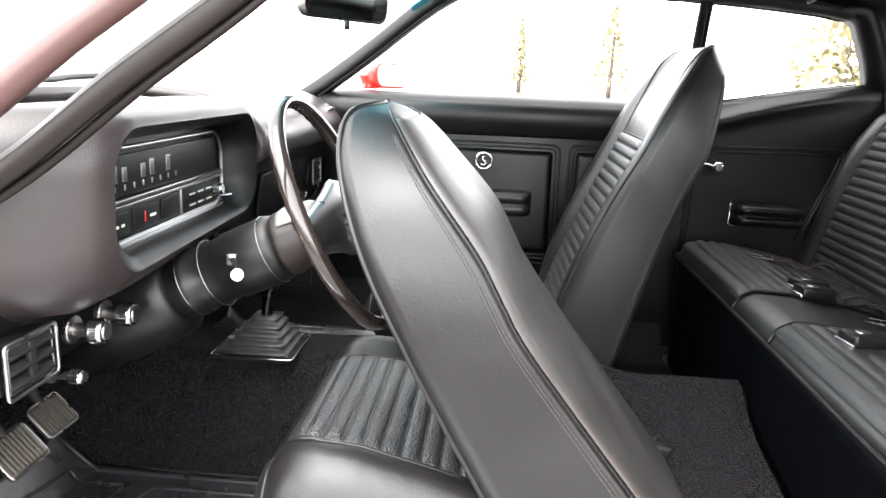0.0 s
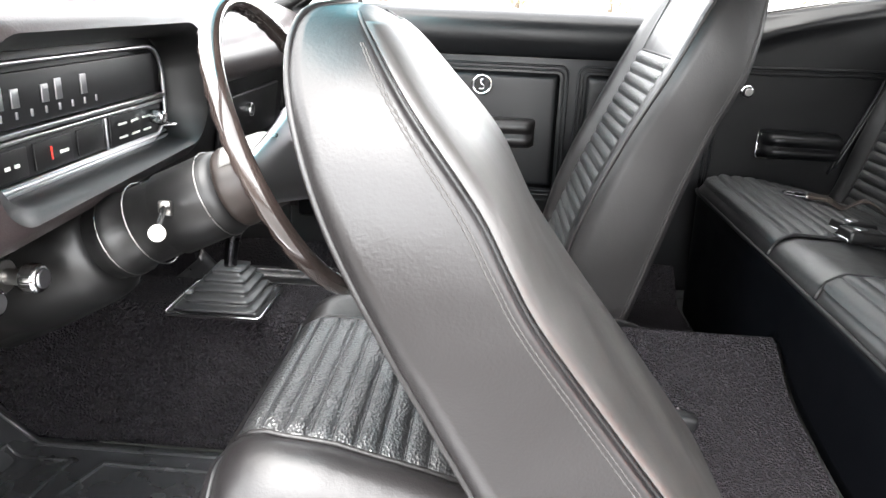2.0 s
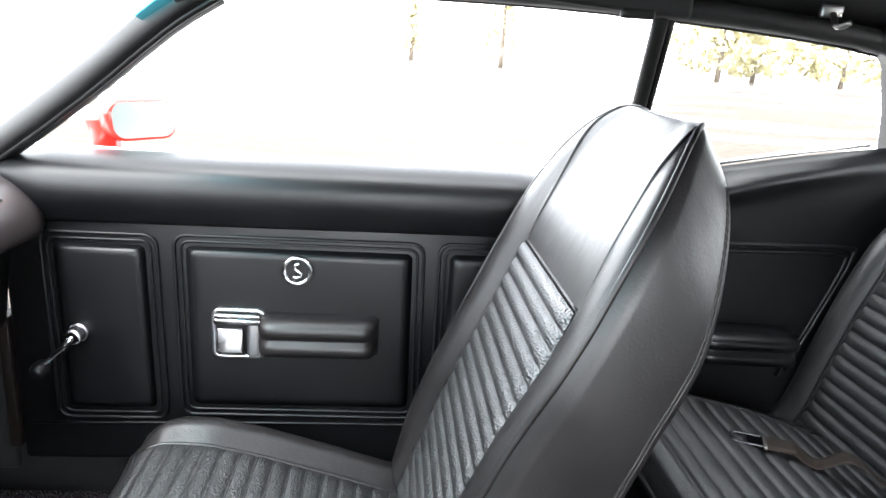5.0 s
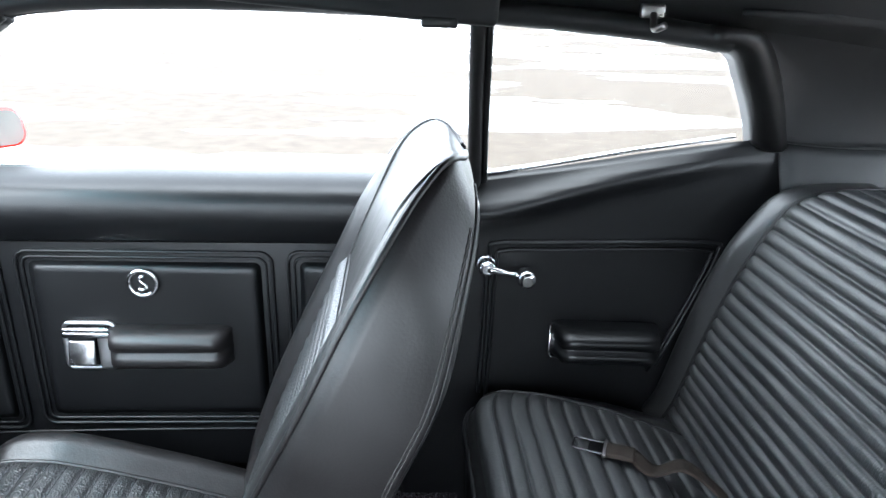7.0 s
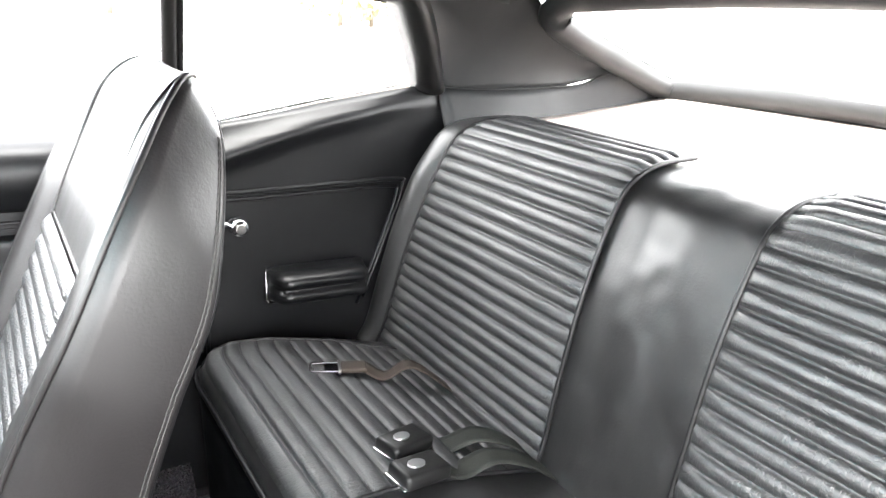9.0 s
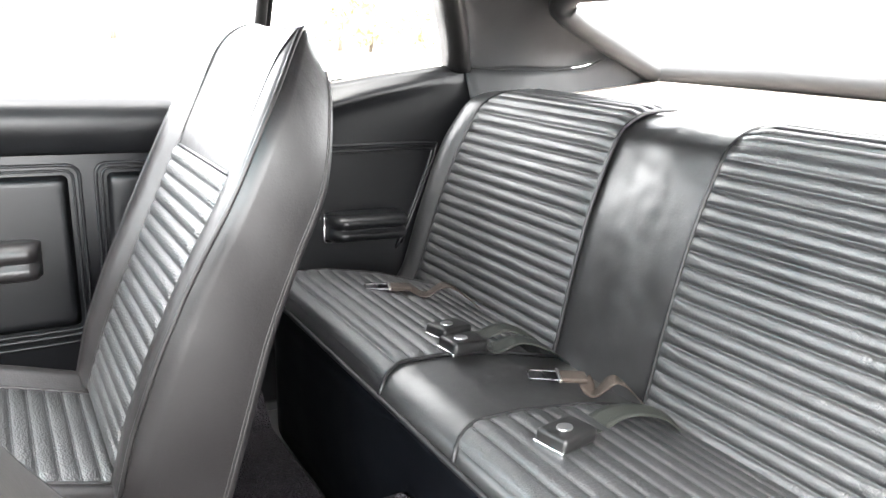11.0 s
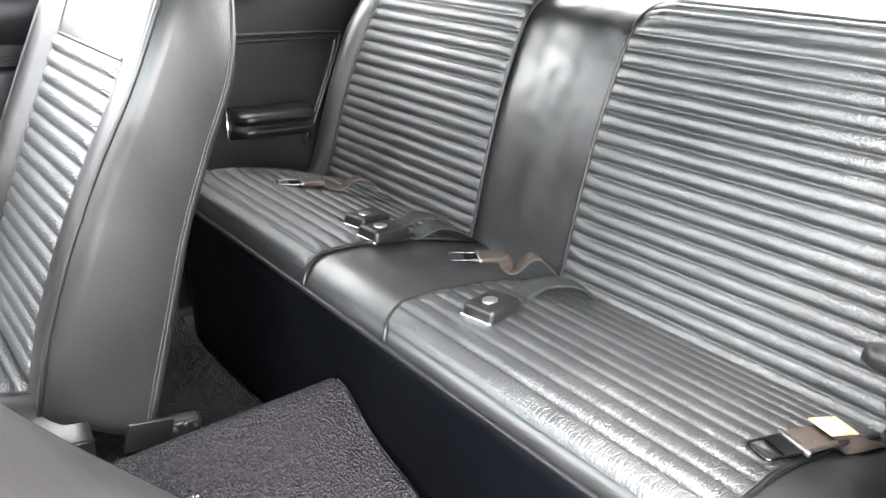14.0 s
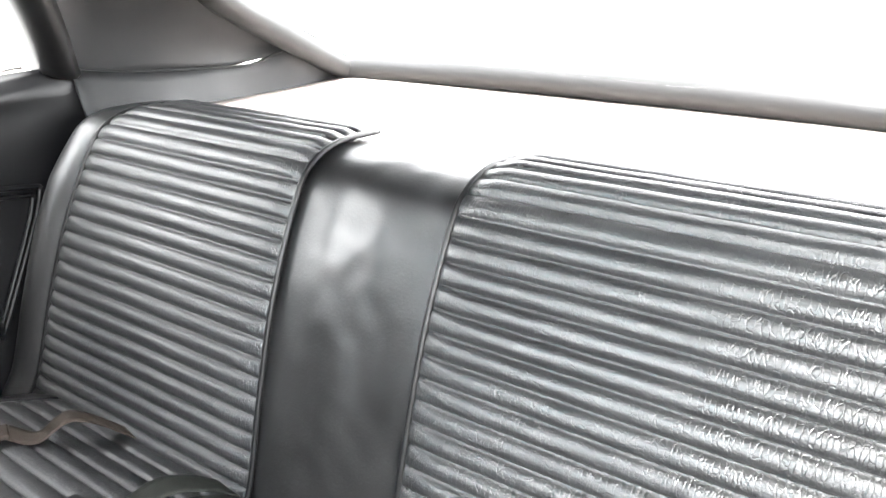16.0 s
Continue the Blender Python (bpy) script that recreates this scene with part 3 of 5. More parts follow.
def crank(root_name, pivot, knob, parent, label="", knob_mat=None):
    c = tagged(new(root_name), label)
    c.parent = parent
    p, k = Vector(pivot), Vector(knob)
    disc("escutcheon", 0.018, 0.012, p, CHROME, c, "Y", 0.004)
    disc("boss", 0.015, 0.03, p + Vector((0, -0.015, 0)), CHROME, c, "Y", 0.005)
    tube("arm", [p + Vector((0, -0.026, 0)), p.lerp(k, 0.5) + Vector((0, -0.022, 0)), k + Vector((0, -0.012, 0))], [0.0065] * 4 + [0.005] * 5, CHROME, c, 8, 8)
    tube("knob", [k, k + Vector((0, -0.012, 0)), k + Vector((0, -0.03, 0)), k + Vector((0, -0.042, 0))], [(0.011 if knob_mat else 0.009), (0.018 if knob_mat else 0.014), (0.0185 if knob_mat else 0.0145), (0.014 if knob_mat else 0.009)], knob_mat or PIPE, c, 16)
    if knob_mat:
        disc("knob_face", 0.0095, 0.003, k + Vector((0, -0.043, 0)), STEEL, c, "Y", 0.001)
    return c


DY = 0.717
door = thing("door_1", "black moulded vinyl car door panel with chrome handle, closed", "car door", kind="structure")
box("door_panel", (0.985, 0.05, 0.52), (0.100, DY + 0.026, 0.70), PANEL, door, 0.012)
CAP = spline([(0.0, 0, 0.918), (-0.010, 0, 0.935), (-0.019, 0, 0.958), (-0.019, 0, 0.982), (-0.010, 0, 1.000), (0.008, 0, 1.011), (0.032, 0, 1.017), (0.062, 0, 1.020)], 20)
sheet("door_cap", lambda u, v: (-0.385 + 0.965 * u, DY + CAP[round(v * 20)].x, CAP[round(v * 20)].z + 0.004 * u), 12, 20, PANEL, door, 0.01, label="padded vinyl door cap")
box("window_seal", (0.98, 0.012, 0.012), (0.10, 0.782, 1.024), SEAL, door, 0.003)
box("window_strip", (1.0, 0.014, 0.010), (0.10, 0.796, 1.028), CHROME, door, 0.003, label="chrome belt line strip")
for x1, x2, z1, z2, sk in ((-0.325, -0.128, 0.535, 0.893, 0.02), (-0.098, 0.345, 0.545, 0.895, 0.012), (0.374, 0.565, 0.545, 0.897, 0.0)):
    tube("bead", rounded(x1, z1, x2, z2, 0.022, DY - 0.002, sk), 0.0035, PANEL, door, 6, closed=True)
    tube("bead", rounded(x1 + 0.011, z1 + 0.011, x2 - 0.011, z2 - 0.011, 0.016, DY - 0.001, sk), 0.0028, PANEL, door, 6, closed=True)
    plate("raised_panel", rounded(x1 + 0.020, z1 + 0.020, x2 - 0.020, z2 - 0.020, 0.012, DY + 0.001, sk), 0.007, PANEL, door)
tube("bead", [(-0.37, DY - 0.001, 0.520), (0.1, DY - 0.001, 0.528), (0.57, DY - 0.001, 0.530)], 0.003, PANEL, door, 6, 12)
box("door_skin", (0.99, 0.02, 0.62), (0.10, 0.805, 0.70), RED, door, 0.004, label="red painted outer door skin")
box("door_edge", (0.02, 0.10, 0.26), (-0.402, 0.76, 0.60), BROWN, door, 0.003, label="dark painted door edge")
pad = two_roll_pad("armrest", 0.048, 0.268, 0.676, 0.756, DY - 0.004, 0.05, VINYL, door)
hand = tagged(new("handle_cup"), "polished chrome door pull cup")
hand.parent = door
SATIN = material("satin door metal", (0.32, 0.32, 0.33), 0.24, metal=1.0, vary=0.25, vary_size=60)
tube("bezel", rounded(-0.030, 0.670, 0.060, 0.760, 0.012, DY - 0.010), 0.0042, ALLOY, hand, 8, closed=True)
box("cup_back", (0.082, 0.006, 0.082), (0.015, DY - 0.004, 0.715), LEVER, hand, 0.002)
box("paddle", (0.048, 0.008, 0.048), (-0.001, DY - 0.016, 0.702), SATIN, hand, 0.004, Matrix.Rotation(radians(-14), 4, "X"))
box("strip", (0.024, 0.014, 0.078), (0.043, DY - 0.018, 0.713), ALLOY, hand, 0.005)
box("lever", (0.086, 0.014, 0.013), (0.016, DY - 0.024, 0.744), SATIN, hand, 0.005)
box("lever_lip", (0.080, 0.008, 0.006), (0.016, DY - 0.028, 0.755), CHROME, hand, 0.002)
crank("window_crank", (-0.270, DY - 0.006, 0.707), (-0.322, DY - 0.028, 0.653), door, "chrome window crank with black knob")
badge = tagged(new("emblem"), "round chrome badge with a curled silver shape")
badge.parent = door
EM = Vector((0.120, DY - 0.010, 0.840))
tube("ring", [EM + Vector((0.024 * math.cos(a), -0.003, 0.024 * math.sin(a))) for a in [2 * math.pi * k / 32 for k in range(32)]], 0.0042, CHROME, badge, 8, closed=True)
disc("field", 0.022, 0.006, EM, PIPE, badge, "Y")
tube("curl", [EM + Vector(p) for p in ((0.004, -0.005, 0.013), (-0.004, -0.005, 0.011), (-0.003, -0.005, 0.003), (0.006, -0.005, -0.004), (0.002, -0.005, -0.012), (-0.008, -0.005, -0.011))], 0.003, CHROME, badge, 6, 16)

# outside mirror on the door
dm = thing("door_mirror", "red painted racing door mirror outside the window", "door mirror")
rings = []
for k in range(9):
    u = k / 8
    c = Vector((-0.268 + 0.02 * u, 0.870 - 0.004 * u, 1.004 + 0.078 * u ** 0.9))
    w = lerp_list([0, 0.3, 0.6, 1], [0.045, 0.028, 0.03, 0.05], u)
    rings.append([c + Vector((w * math.cos(a), 0.028 * math.sin(a), 0.006 * math.cos(a))) for a in [2 * math.pi * j / 16 for j in range(16)]])
loft("stalk", rings, RED, dm)
aim = Matrix.Translation((-0.208, 0.878, 1.075)) @ Matrix.Rotation(radians(50), 4, "Z") @ Matrix.Scale(0.92, 4)
rings = []
for s, dy in ((0.30, 0.060), (0.72, 0.052), (0.94, 0.030), (1.0, 0.0), (1.0, -0.020), (0.95, -0.026)):
    rings.append([aim @ Vector((p.x * s, dy, p.z * s)) for p in rounded(-0.075, -0.042, 0.075, 0.042, 0.03, 0.0, 0.10)])
loft("housing", rings, RED, dm)
glass_ring = [Vector((p.x, -0.0275, p.z)) for p in rounded(-0.068, -0.036, 0.068, 0.036, 0.026, 0.0, 0.10)]
obj("mirror_glass", [aim @ p for p in glass_ring] + [aim @ (p + Vector((0, 0.004, 0))) for p in glass_ring], [tuple(range(28)), tuple(reversed(range(28, 56)))], DULLMIRROR, dm, False, "mirror glass reflecting pale sky")

# ---- rear quarter trim, both sides ----
SILLX, SILLZ = [0.58, 0.70, 0.85, 1.0, 1.2, 1.36], [1.020, 1.026, 1.050, 1.078, 1.110, 1.104]


def quarter_y(x):
    return 0.736 - 0.020 * max(0.0, (x - 1.15) / 0.2)


def quarter(side, name):
    q = thing(name, "black moulded vinyl rear quarter trim panel with armrest", "trim panel", kind="structure")
    def face(u, v):
        x0 = 0.585 if side > 0 else 0.71 + 0.18 * max(0.0, 0.93 - (0.28 + 0.75 * v)) / 0.6
        x = x0 + (1.385 - x0) * u
        zt = lerp_list(SILLX, SILLZ, x)
        z = 0.28 + (zt - 0.28) * v
        crease = lerp_list([0.58, 0.75, 0.95, 1.15, 1.4], [0.96, 0.972, 1.030, 1.070, 1.085], x)
        y = quarter_y(x) - 0.016 * math.exp(-((z - crease) / 0.02) ** 2) * min(1, max(0, (1.25 - x) / 0.3)) + (0.03 * max(0.0, (z - crease)) / 0.06 if z > crease else 0.0) * min(1, max(0, (1.35 - x) / 0.25))
        return x, side * y, z
    sheet("panel", face, 44, 70, PANEL, q, -0.012 * side)
    def y(x):
        return side * (quarter_y(x) - 0.005)
    loop = [(0.732, 0.60), (0.735, 0.75), (0.738, 0.89), (0.752, 0.912), (0.85, 0.914), (1.0, 0.917), (1.15, 0.917), (1.168, 0.900), (1.135, 0.80), (1.08, 0.66)]
    for d, r in ((0.0, 0.005), (0.014, 0.004)):
        tube("bead", [(x + (d if x < 1.0 else -d), y(x), z - d) for x, z in loop], r, PANEL, q, 6, 54)
    tube("window_strip", [(x, side * (quarter_y(x) + 0.034), lerp_list(SILLX, SILLZ, x) + 0.004) for x in [0.66 + 0.52 * k / 14 for k in range(15)]], 0.005, CHROME, q, 8, label="chrome window strip")
    if side > 0:
        two_roll_pad("armrest", 0.866, 1.068, 0.686, 0.757, 0.732, 0.068, PANEL, q, 0.012)
        box("armrest_base", (0.196, 0.010, 0.068), (0.965, 0.730, 0.720), PIPE, q, 0.004, Matrix.Rotation(radians(-4), 4, "Z"))
        tube("armrest_edge", [(0.90, 0.722, 0.682), (0.868, 0.724, 0.683), (0.863, 0.724, 0.690), (0.863, 0.724, 0.750)], 0.0025, CHROME, q, 6, label="thin chrome armrest edge")
        crank("window_crank", (0.732, 0.728, 0.873), (0.803, 0.722, 0.857), q, "chrome window crank", CHROME)
    else:
        pr = two_roll_pad("armrest", 0.866, 1.068, 0.686, 0.757, 0.732, 0.068, PANEL, q, 0.012)
        pr.scale = (1, -1, 1)
        cr = crank("window_crank", (0.80, 0.728, 0.855), (0.869, 0.676, 0.795), q, "chrome window crank with black knob")
        cr.scale = (1, -1, 1)
    # window pillar trim behind the quarter window
    a = spline([(1.02, 0.598, 1.275), (1.075, 0.605, 1.264), (1.112, 0.637, 1.225), (1.160, 0.685, 1.165), (1.200, 0.732, 1.102)], 16)
    b = spline([(1.03, 0.570, 1.310), (1.10, 0.575, 1.300), (1.150, 0.612, 1.260), (1.205, 0.665, 1.185), (1.262, 0.728, 1.094)], 16)
    rings = []
    for p, r in zip(a, b):
        m = p.lerp(r, 0.5) + Vector((0, -0.010, -0.004))
        rings.append([Vector((w.x, side * w.y, w.z)) for w in (p, p.lerp(m, 0.6) + Vector((0, -0.006, -0.003)), m + Vector((0, -0.006, 0)), r.lerp(m, 0.6) + Vector((0, -0.005, 0)), r, r + Vector((0, 0.04, 0)), p + Vector((0, 0.04, 0)))])
    loft("pillar_trim", rings, TRIM, q, label="painted black window pillar moulding")
    # sail board between the shelf and the roof pillar
    lo = spline([(1.245, 0.690, 1.030), (1.40, 0.665, 1.026), (1.58, 0.650, 1.042), (1.73, 0.638, 1.056), (1.785, 0.634, 1.078), (1.81, 0.630, 1.100)], 24)
    hi = spline([(1.245, 0.730, 1.110), (1.36, 0.706, 1.107), (1.50, 0.672, 1.115), (1.585, 0.652, 1.124), (1.64, 0.640, 1.148), (1.72, 0.620, 1.172)], 24)
    sheet("sail_board", lambda u, v: (lambda p: (p.x, side * p.y, p.z))(lo[min(24, round(u * 24))].lerp(hi[min(24, round(u * 24))], v)), 24, 4, CLOTH, q, -0.01 * side, label="grey-black vinyl sail board")
    tube("sail_lip", [(p.x, side * (p.y - 0.004), p.z - 0.002) for p in lo], 0.005, TRIM, q, 8)
    tube("sail_joint", [(p.x, side * (p.y - 0.003), p.z) for p in hi], 0.002, PIPE, q, 6)
    # upholstered pillar from the sail board up to the roof
    top = spline([(1.06, 0.560, 1.325), (1.22, 0.560, 1.325), (1.33, 0.560, 1.312), (1.385, 0.570, 1.268), (1.50, 0.590, 1.228), (1.66, 0.610, 1.182)], 24)
    low = spline([(1.10, 0.592, 1.298), (1.19, 0.665, 1.200), (1.262, 0.732, 1.100), (1.38, 0.702, 1.107), (1.53, 0.667, 1.117), (1.68, 0.630, 1.160)], 24)
    sheet("pillar_cloth", lambda u, v: (lambda p: (p.x, side * p.y, p.z))(low[round(u * 24)].lerp(top[round(u * 24)], v) + Vector((0, 0.028 * math.sin(math.pi * v), 0))), 24, 10, CLOTH, q, -0.008 * side, label="dark headliner cloth over the roof pillar")
    # rubber-framed quarter window
    g = [Vector(p) for p in ((0.690, 0.775, 1.015), (0.690, 0.625, 1.310), (1.06, 0.635, 1.280), (1.20, 0.765, 1.105))]
    obj("quarter_glass", [Vector((p.x, side * p.y, p.z)) for p in g] + [Vector((p.x, side * (p.y + 0.004), p.z)) for p in g], [(0, 1, 2, 3), (7, 6, 5, 4)], GLASS, q, False, "clear quarter window glass").visible_shadow = False
    if side > 0:
        tube("divider", [(0.708, side * 0.770, 1.005), (0.694, side * 0.680, 1.16), (0.682, side * 0.590, 1.318)], 0.0125, SEAL, q, 8, 8, label="black rubber window divider post")
        tube("divider_edge", [(0.726, side * 0.773, 1.005), (0.712, side * 0.683, 1.16), (0.700, side * 0.593, 1.318)], 0.006, TRIM, q, 8, 8)
    return q


quarter(1, "wall_quarter_one")
quarter(-1, "wall_quarter_two")

# ---- roof, rails, pillars ----
def roof(u, v):
    x = -0.05 + 1.40 * u
    y = -0.60 + 1.20 * v
    z = 1.318 + 0.130 * (1 - abs(y / 0.60) ** 5) - 0.12 * max(0.0, x - 0.85) ** 1.5 - 0.10 * max(0.0, 0.12 - x)
    return x, y, z


ceiling = sheet("ceiling", roof, 40, 40, CLOTH, None, 0.03)
tagged(ceiling, "dark grey vinyl headliner", "headliner", kind="structure")
for side in (1, -1):
    rail = thing("trim_roof_rail", "black padded roof rail above the side windows", "trim", kind="structure")
    pts = [(-0.04, 0.595, 1.295), (0.10, 0.595, 1.318), (0.40, 0.592, 1.326), (0.70, 0.592, 1.318), (0.95, 0.597, 1.300), (1.06, 0.600, 1.286)]
    rings = []
    for p in spline(pts, 30):
        rings.append([p + Vector((0, side * 0, 0)) + Vector((0, 0.030 * math.cos(a), 0.018 * math.sin(a))) for a in [2 * math.pi * k / 12 for k in range(12)]])
    loft("rail", [[Vector((p.x, side * p.y, p.z)) for p in r] for r in rings], CLOTH, rail)
    tube("drip_seal", [(x, side * (y + 0.028), z - 0.012) for x, y, z in pts], 0.008, SEAL, rail, 8, 30)
    pil = thing("trim_windscreen_pillar", "black moulded windscreen pillar trim", "pillar", kind="structure")
    pts = [(-0.50, 0.750, 0.965), (-0.385, 0.722, 1.030), (-0.228, 0.685, 1.140), (-0.075, 0.625, 1.252), (0.01, 0.592, 1.302)] if side > 0 else [(-0.455, 0.785, 0.888), (-0.335, 0.755, 0.970), (-0.225, 0.735, 1.062), (-0.100, 0.690, 1.168), (0.0, 0.600, 1.295)]
    rings = []
    for i, p in enumerate(spline(pts, 24)):
        thin = 1.0 if side > 0 else 0.55
        rings.append([Vector((p.x - 0.018 * thin * math.sin(a), side * (p.y + 0.024 * thin * math.cos(a)), p.z + 0.018 * thin * math.sin(a) + 0.004 * math.cos(3 * a))) for a in [2 * math.pi * k / 14 for k in range(14)]])
    loft("pillar", rings, BROWN if side < 0 else TRIM, pil)
    tube("pillar_bead", [(x + 0.012, side * (y - 0.012), z - 0.012) for x, y, z in pts], 0.006, BROWN if side < 0 else TRIM, pil, 8, 24)
    if side < 0:
        tube("outer_pillar", [(x - 0.040, side * (y + 0.024), z + 0.034) for x, y, z in pts], 0.017, ROSE, pil, 8, 24, label="dull red painted outer pillar")
head = thing("trim_windscreen_header", "black padded windscreen header", "trim", kind="structure")
rings = []
for k in range(21):
    y = -0.60 + 1.2 * k / 20
    c = Vector((0.0 - 0.05 * (1 - (y / 0.6) ** 2), y, 1.300 + 0.11 * (1 - abs(y / 0.6) ** 4)))
    rings.append([c + Vector((0.035 * math.cos(a), 0, 0.02 * math.sin(a))) for a in [2 * math.pi * j / 10 for j in range(10)]])
loft("header", rings, CLOTH, head)


def screen(u, v):
    y = -0.74 + 1.48 * v
    bow = 1 - (y / 0.74) ** 2
    a = Vector((-0.56 - 0.22 * bow, y * 1.02, 1.00 + 0.02 * bow))
    b = Vector((-0.02 - 0.06 * bow, y * 0.80, 1.290 + 0.11 * bow))
    return a.lerp(b, u)


ws = thing("window_1", "clear windscreen with a blue tinted shade band", "windscreen", kind="structure")
sheet("windscreen", lambda u, v: screen(0.86 * u, v), 10, 20, GLASS, ws).visible_shadow = False
sheet("shade_band", lambda u, v: screen(0.86 + 0.14 * u, v), 3, 20, TINT, ws, label="blue-green shade band").visible_shadow = False
for y in (-0.35, 0.12):
    tube("wiper", [(-0.70, y - 0.30, 1.035), (-0.765, y, 1.045), (-0.76, y + 0.30, 1.045)], 0.007, SEAL, ws, 8, 12, label="black wiper blade")

# sun visor swung to the side, coat hook
visor = thing("sun_visor", "black vinyl sun visor swung against the side window", "sun visor")
box("pad", (0.43, 0.020, 0.085), (0.490, 0.540, 1.353), CLOTH, visor, 0.009, Matrix.Rotation(radians(3.5), 4, "Y") @ Matrix.Rotation(radians(-10), 4, "X"))
tube("rod", [(0.30, 0.545, 1.378), (0.50, 0.545, 1.385), (0.70, 0.545, 1.378)], 0.005, STEEL, visor, 8, 6)
box("clip", (0.05, 0.012, 0.016), (0.622, 0.530, 1.303), PIPE, visor, 0.004)
hook = thing("coat_hook", "small dark metal coat hook on the roof rail", "hook")
box("base", (0.035, 0.012, 0.02), (0.925, 0.556, 1.326), STEEL, hook, 0.004)
tube("prong", [(0.925, 0.550, 1.321), (0.920, 0.525, 1.303), (0.928, 0.507, 1.309)], 0.005, STEEL, hook, 8, 8)

# rear-view mirror
rv = thing("rear_view_mirror", "chrome-backed interior mirror on a short stem", "mirror")
rings = []
for s, dx in ((0.55, -0.028), (0.9, -0.022), (1.0, -0.006), (1.0, 0.004), (0.95, 0.008)):
    rings.append([Vector((-0.155 + dx, 0.0 + p.x * s, 1.208 + p.z * s)) for p in rounded(-0.11, -0.032, 0.11, 0.032, 0.022, 0.0)])
mm = Matrix.Translation((-0.155, 0.0, 1.208)) @ Matrix.Rotation(radians(-38), 4, "Z") @ Matrix.Rotation(radians(8), 4, "Y") @ Matrix.Translation((0.155, 0.0, -1.208))
loft("housing", [[mm @ p for p in r] for r in rings], STEEL, rv)
obj("glass", [mm @ Vector((-0.1462, p.x, 1.208 + p.z)) for p in rounded(-0.102, -0.026, 0.102, 0.026, 0.018, 0.0)], [tuple(reversed(range(28)))], MIRROR, rv, False, "mirror glass")
tube("stem", [(-0.165, 0.0, 1.21), (-0.155, 0.0, 1.30), (-0.10, 0.0, 1.40)], 0.007, STEEL, rv, 8, 6)
tube("tab", [(-0.152, -0.005, 1.178), (-0.150, -0.008, 1.160)], 0.006, PIPE, rv, 8)

# ---- back window and shelf ----
bw = thing("window_2", "wide back window in a black painted frame", "back window", kind="structure")
ring = [(1.855, 0.0, 1.138), (1.855, 0.25, 1.137), (1.852, 0.52, 1.130), (1.835, 0.618, 1.128), (1.74, 0.612, 1.158), (1.58, 0.590, 1.208), (1.45, 0.568, 1.250), (1.392, 0.545, 1.275), (1.398, 0.510, 1.305), (1.44, 0.45, 1.318), (1.46, 0.22, 1.330), (1.46, 0.0, 1.332)]
half = spline(ring, 66)
loop = half + [Vector((p.x, -p.y, p.z)) for p in reversed(half[1:-1])]
rings = []
nl = len(loop)
for i, p in enumerate(loop):
    d = (loop[(i + 1) % nl] - loop[i - 1]).normalized()
    up = Vector((0.40, 0, 0.917))
    s = d.cross(up).normalized()
    rings.append([p - up * 0.016 + s * 0.034 * math.cos(a) + up * 0.026 * math.sin(a) for a in [2 * math.pi * k / 10 for k in range(10)]])
rings.append(rings[0])
loft("frame", rings, MATT, bw, False, "black painted window frame")
obj("glass", loop, [tuple(range(nl))], GLASS, bw, False, "clear back window glass").visible_shadow = False
tube("outer_strip", [p + Vector((0.012, 0, 0.012)) for p in loop], 0.005, CHROME, bw, 6, closed=True, label="thin chrome outer strip")
for y in (-0.42, -0.2, 0.0, 0.2, 0.42):
    disc("screw", 0.005, 0.004, (1.825, y, 1.132), STEEL, bw, "X", 0.001)
shelf = sheet("shelf", lambda u, v: (1.33 + 0.53 * u, (-0.69 + 1.38 * v) * (1 - 0.08 * u), 1.040 + 0.062 * u ** 1.5), 10, 20, SHELF, None, -0.015)
tagged(shelf, "pale tan board shelf under the back window", "package shelf", kind="structure")
roof_end = sheet("wall_roof_rear", lambda u, v: (1.33 + 0.13 * u, -0.58 + 1.16 * v, 1.305 + 0.05 * (1 - abs(2 * v - 1) ** 3) - 0.012 * u), 4, 16, CLOTH, None, 0.02)
tagged(roof_end, "dark headliner edge above the back window", "headliner", kind="structure")

# ---- closing walls under and around the cabin ----
for name, size, at in (("wall_firewall", (0.03, 1.56, 0.80), (-1.03, 0, 0.62)), ("wall_trunk", (0.03, 1.40, 0.76), (1.42, 0, 0.65)),
                       ("wall_underbody", (2.45, 1.56, 0.02), (0.20, 0, 0.225)), ("wall_sill_one", (2.2, 0.05, 0.26), (0.1, 0.80, 0.36)), ("wall_sill_two", (1.95, 0.06, 0.16), (-0.05, -0.775, 0.285)),
                       ("wall_kick_one", (0.58, 0.03, 0.58), (-0.715, 0.775, 0.68)), ("wall_kick_two", (0.58, 0.03, 0.58), (-0.715, -0.745, 0.66))):
    w = box(name, size, at, RUBBER, None, 0.008)
    tagged(w, "plain black body panel closing the cabin", "body panel", kind="structure")
sp = box("trim_sill_plate", (1.0, 0.10, 0.012), (0.10, -0.755, 0.372), ALLOY, None, 0.003)
tagged(sp, "ribbed metal door sill plate", "sill plate", kind="structure")

# ---- driver's door opening: rear jamb with seal and red paint ----
jamb = thing("trim_door_jamb", "red painted door jamb with black rubber seal", "door jamb", kind="structure")
JX = spline([(0.90, 0, 1.008), (0.789, 0, 0.996), (0.735, 0, 0.983), (0.704, 0, 0.968), (0.695, 0, 0.945), (0.708, 0, 0.905), (0.733, 0, 0.815), (0.766, 0, 0.69), (0.803, 0, 0.590), (0.85, 0, 0.45), (0.88, 0, 0.30)], 45)
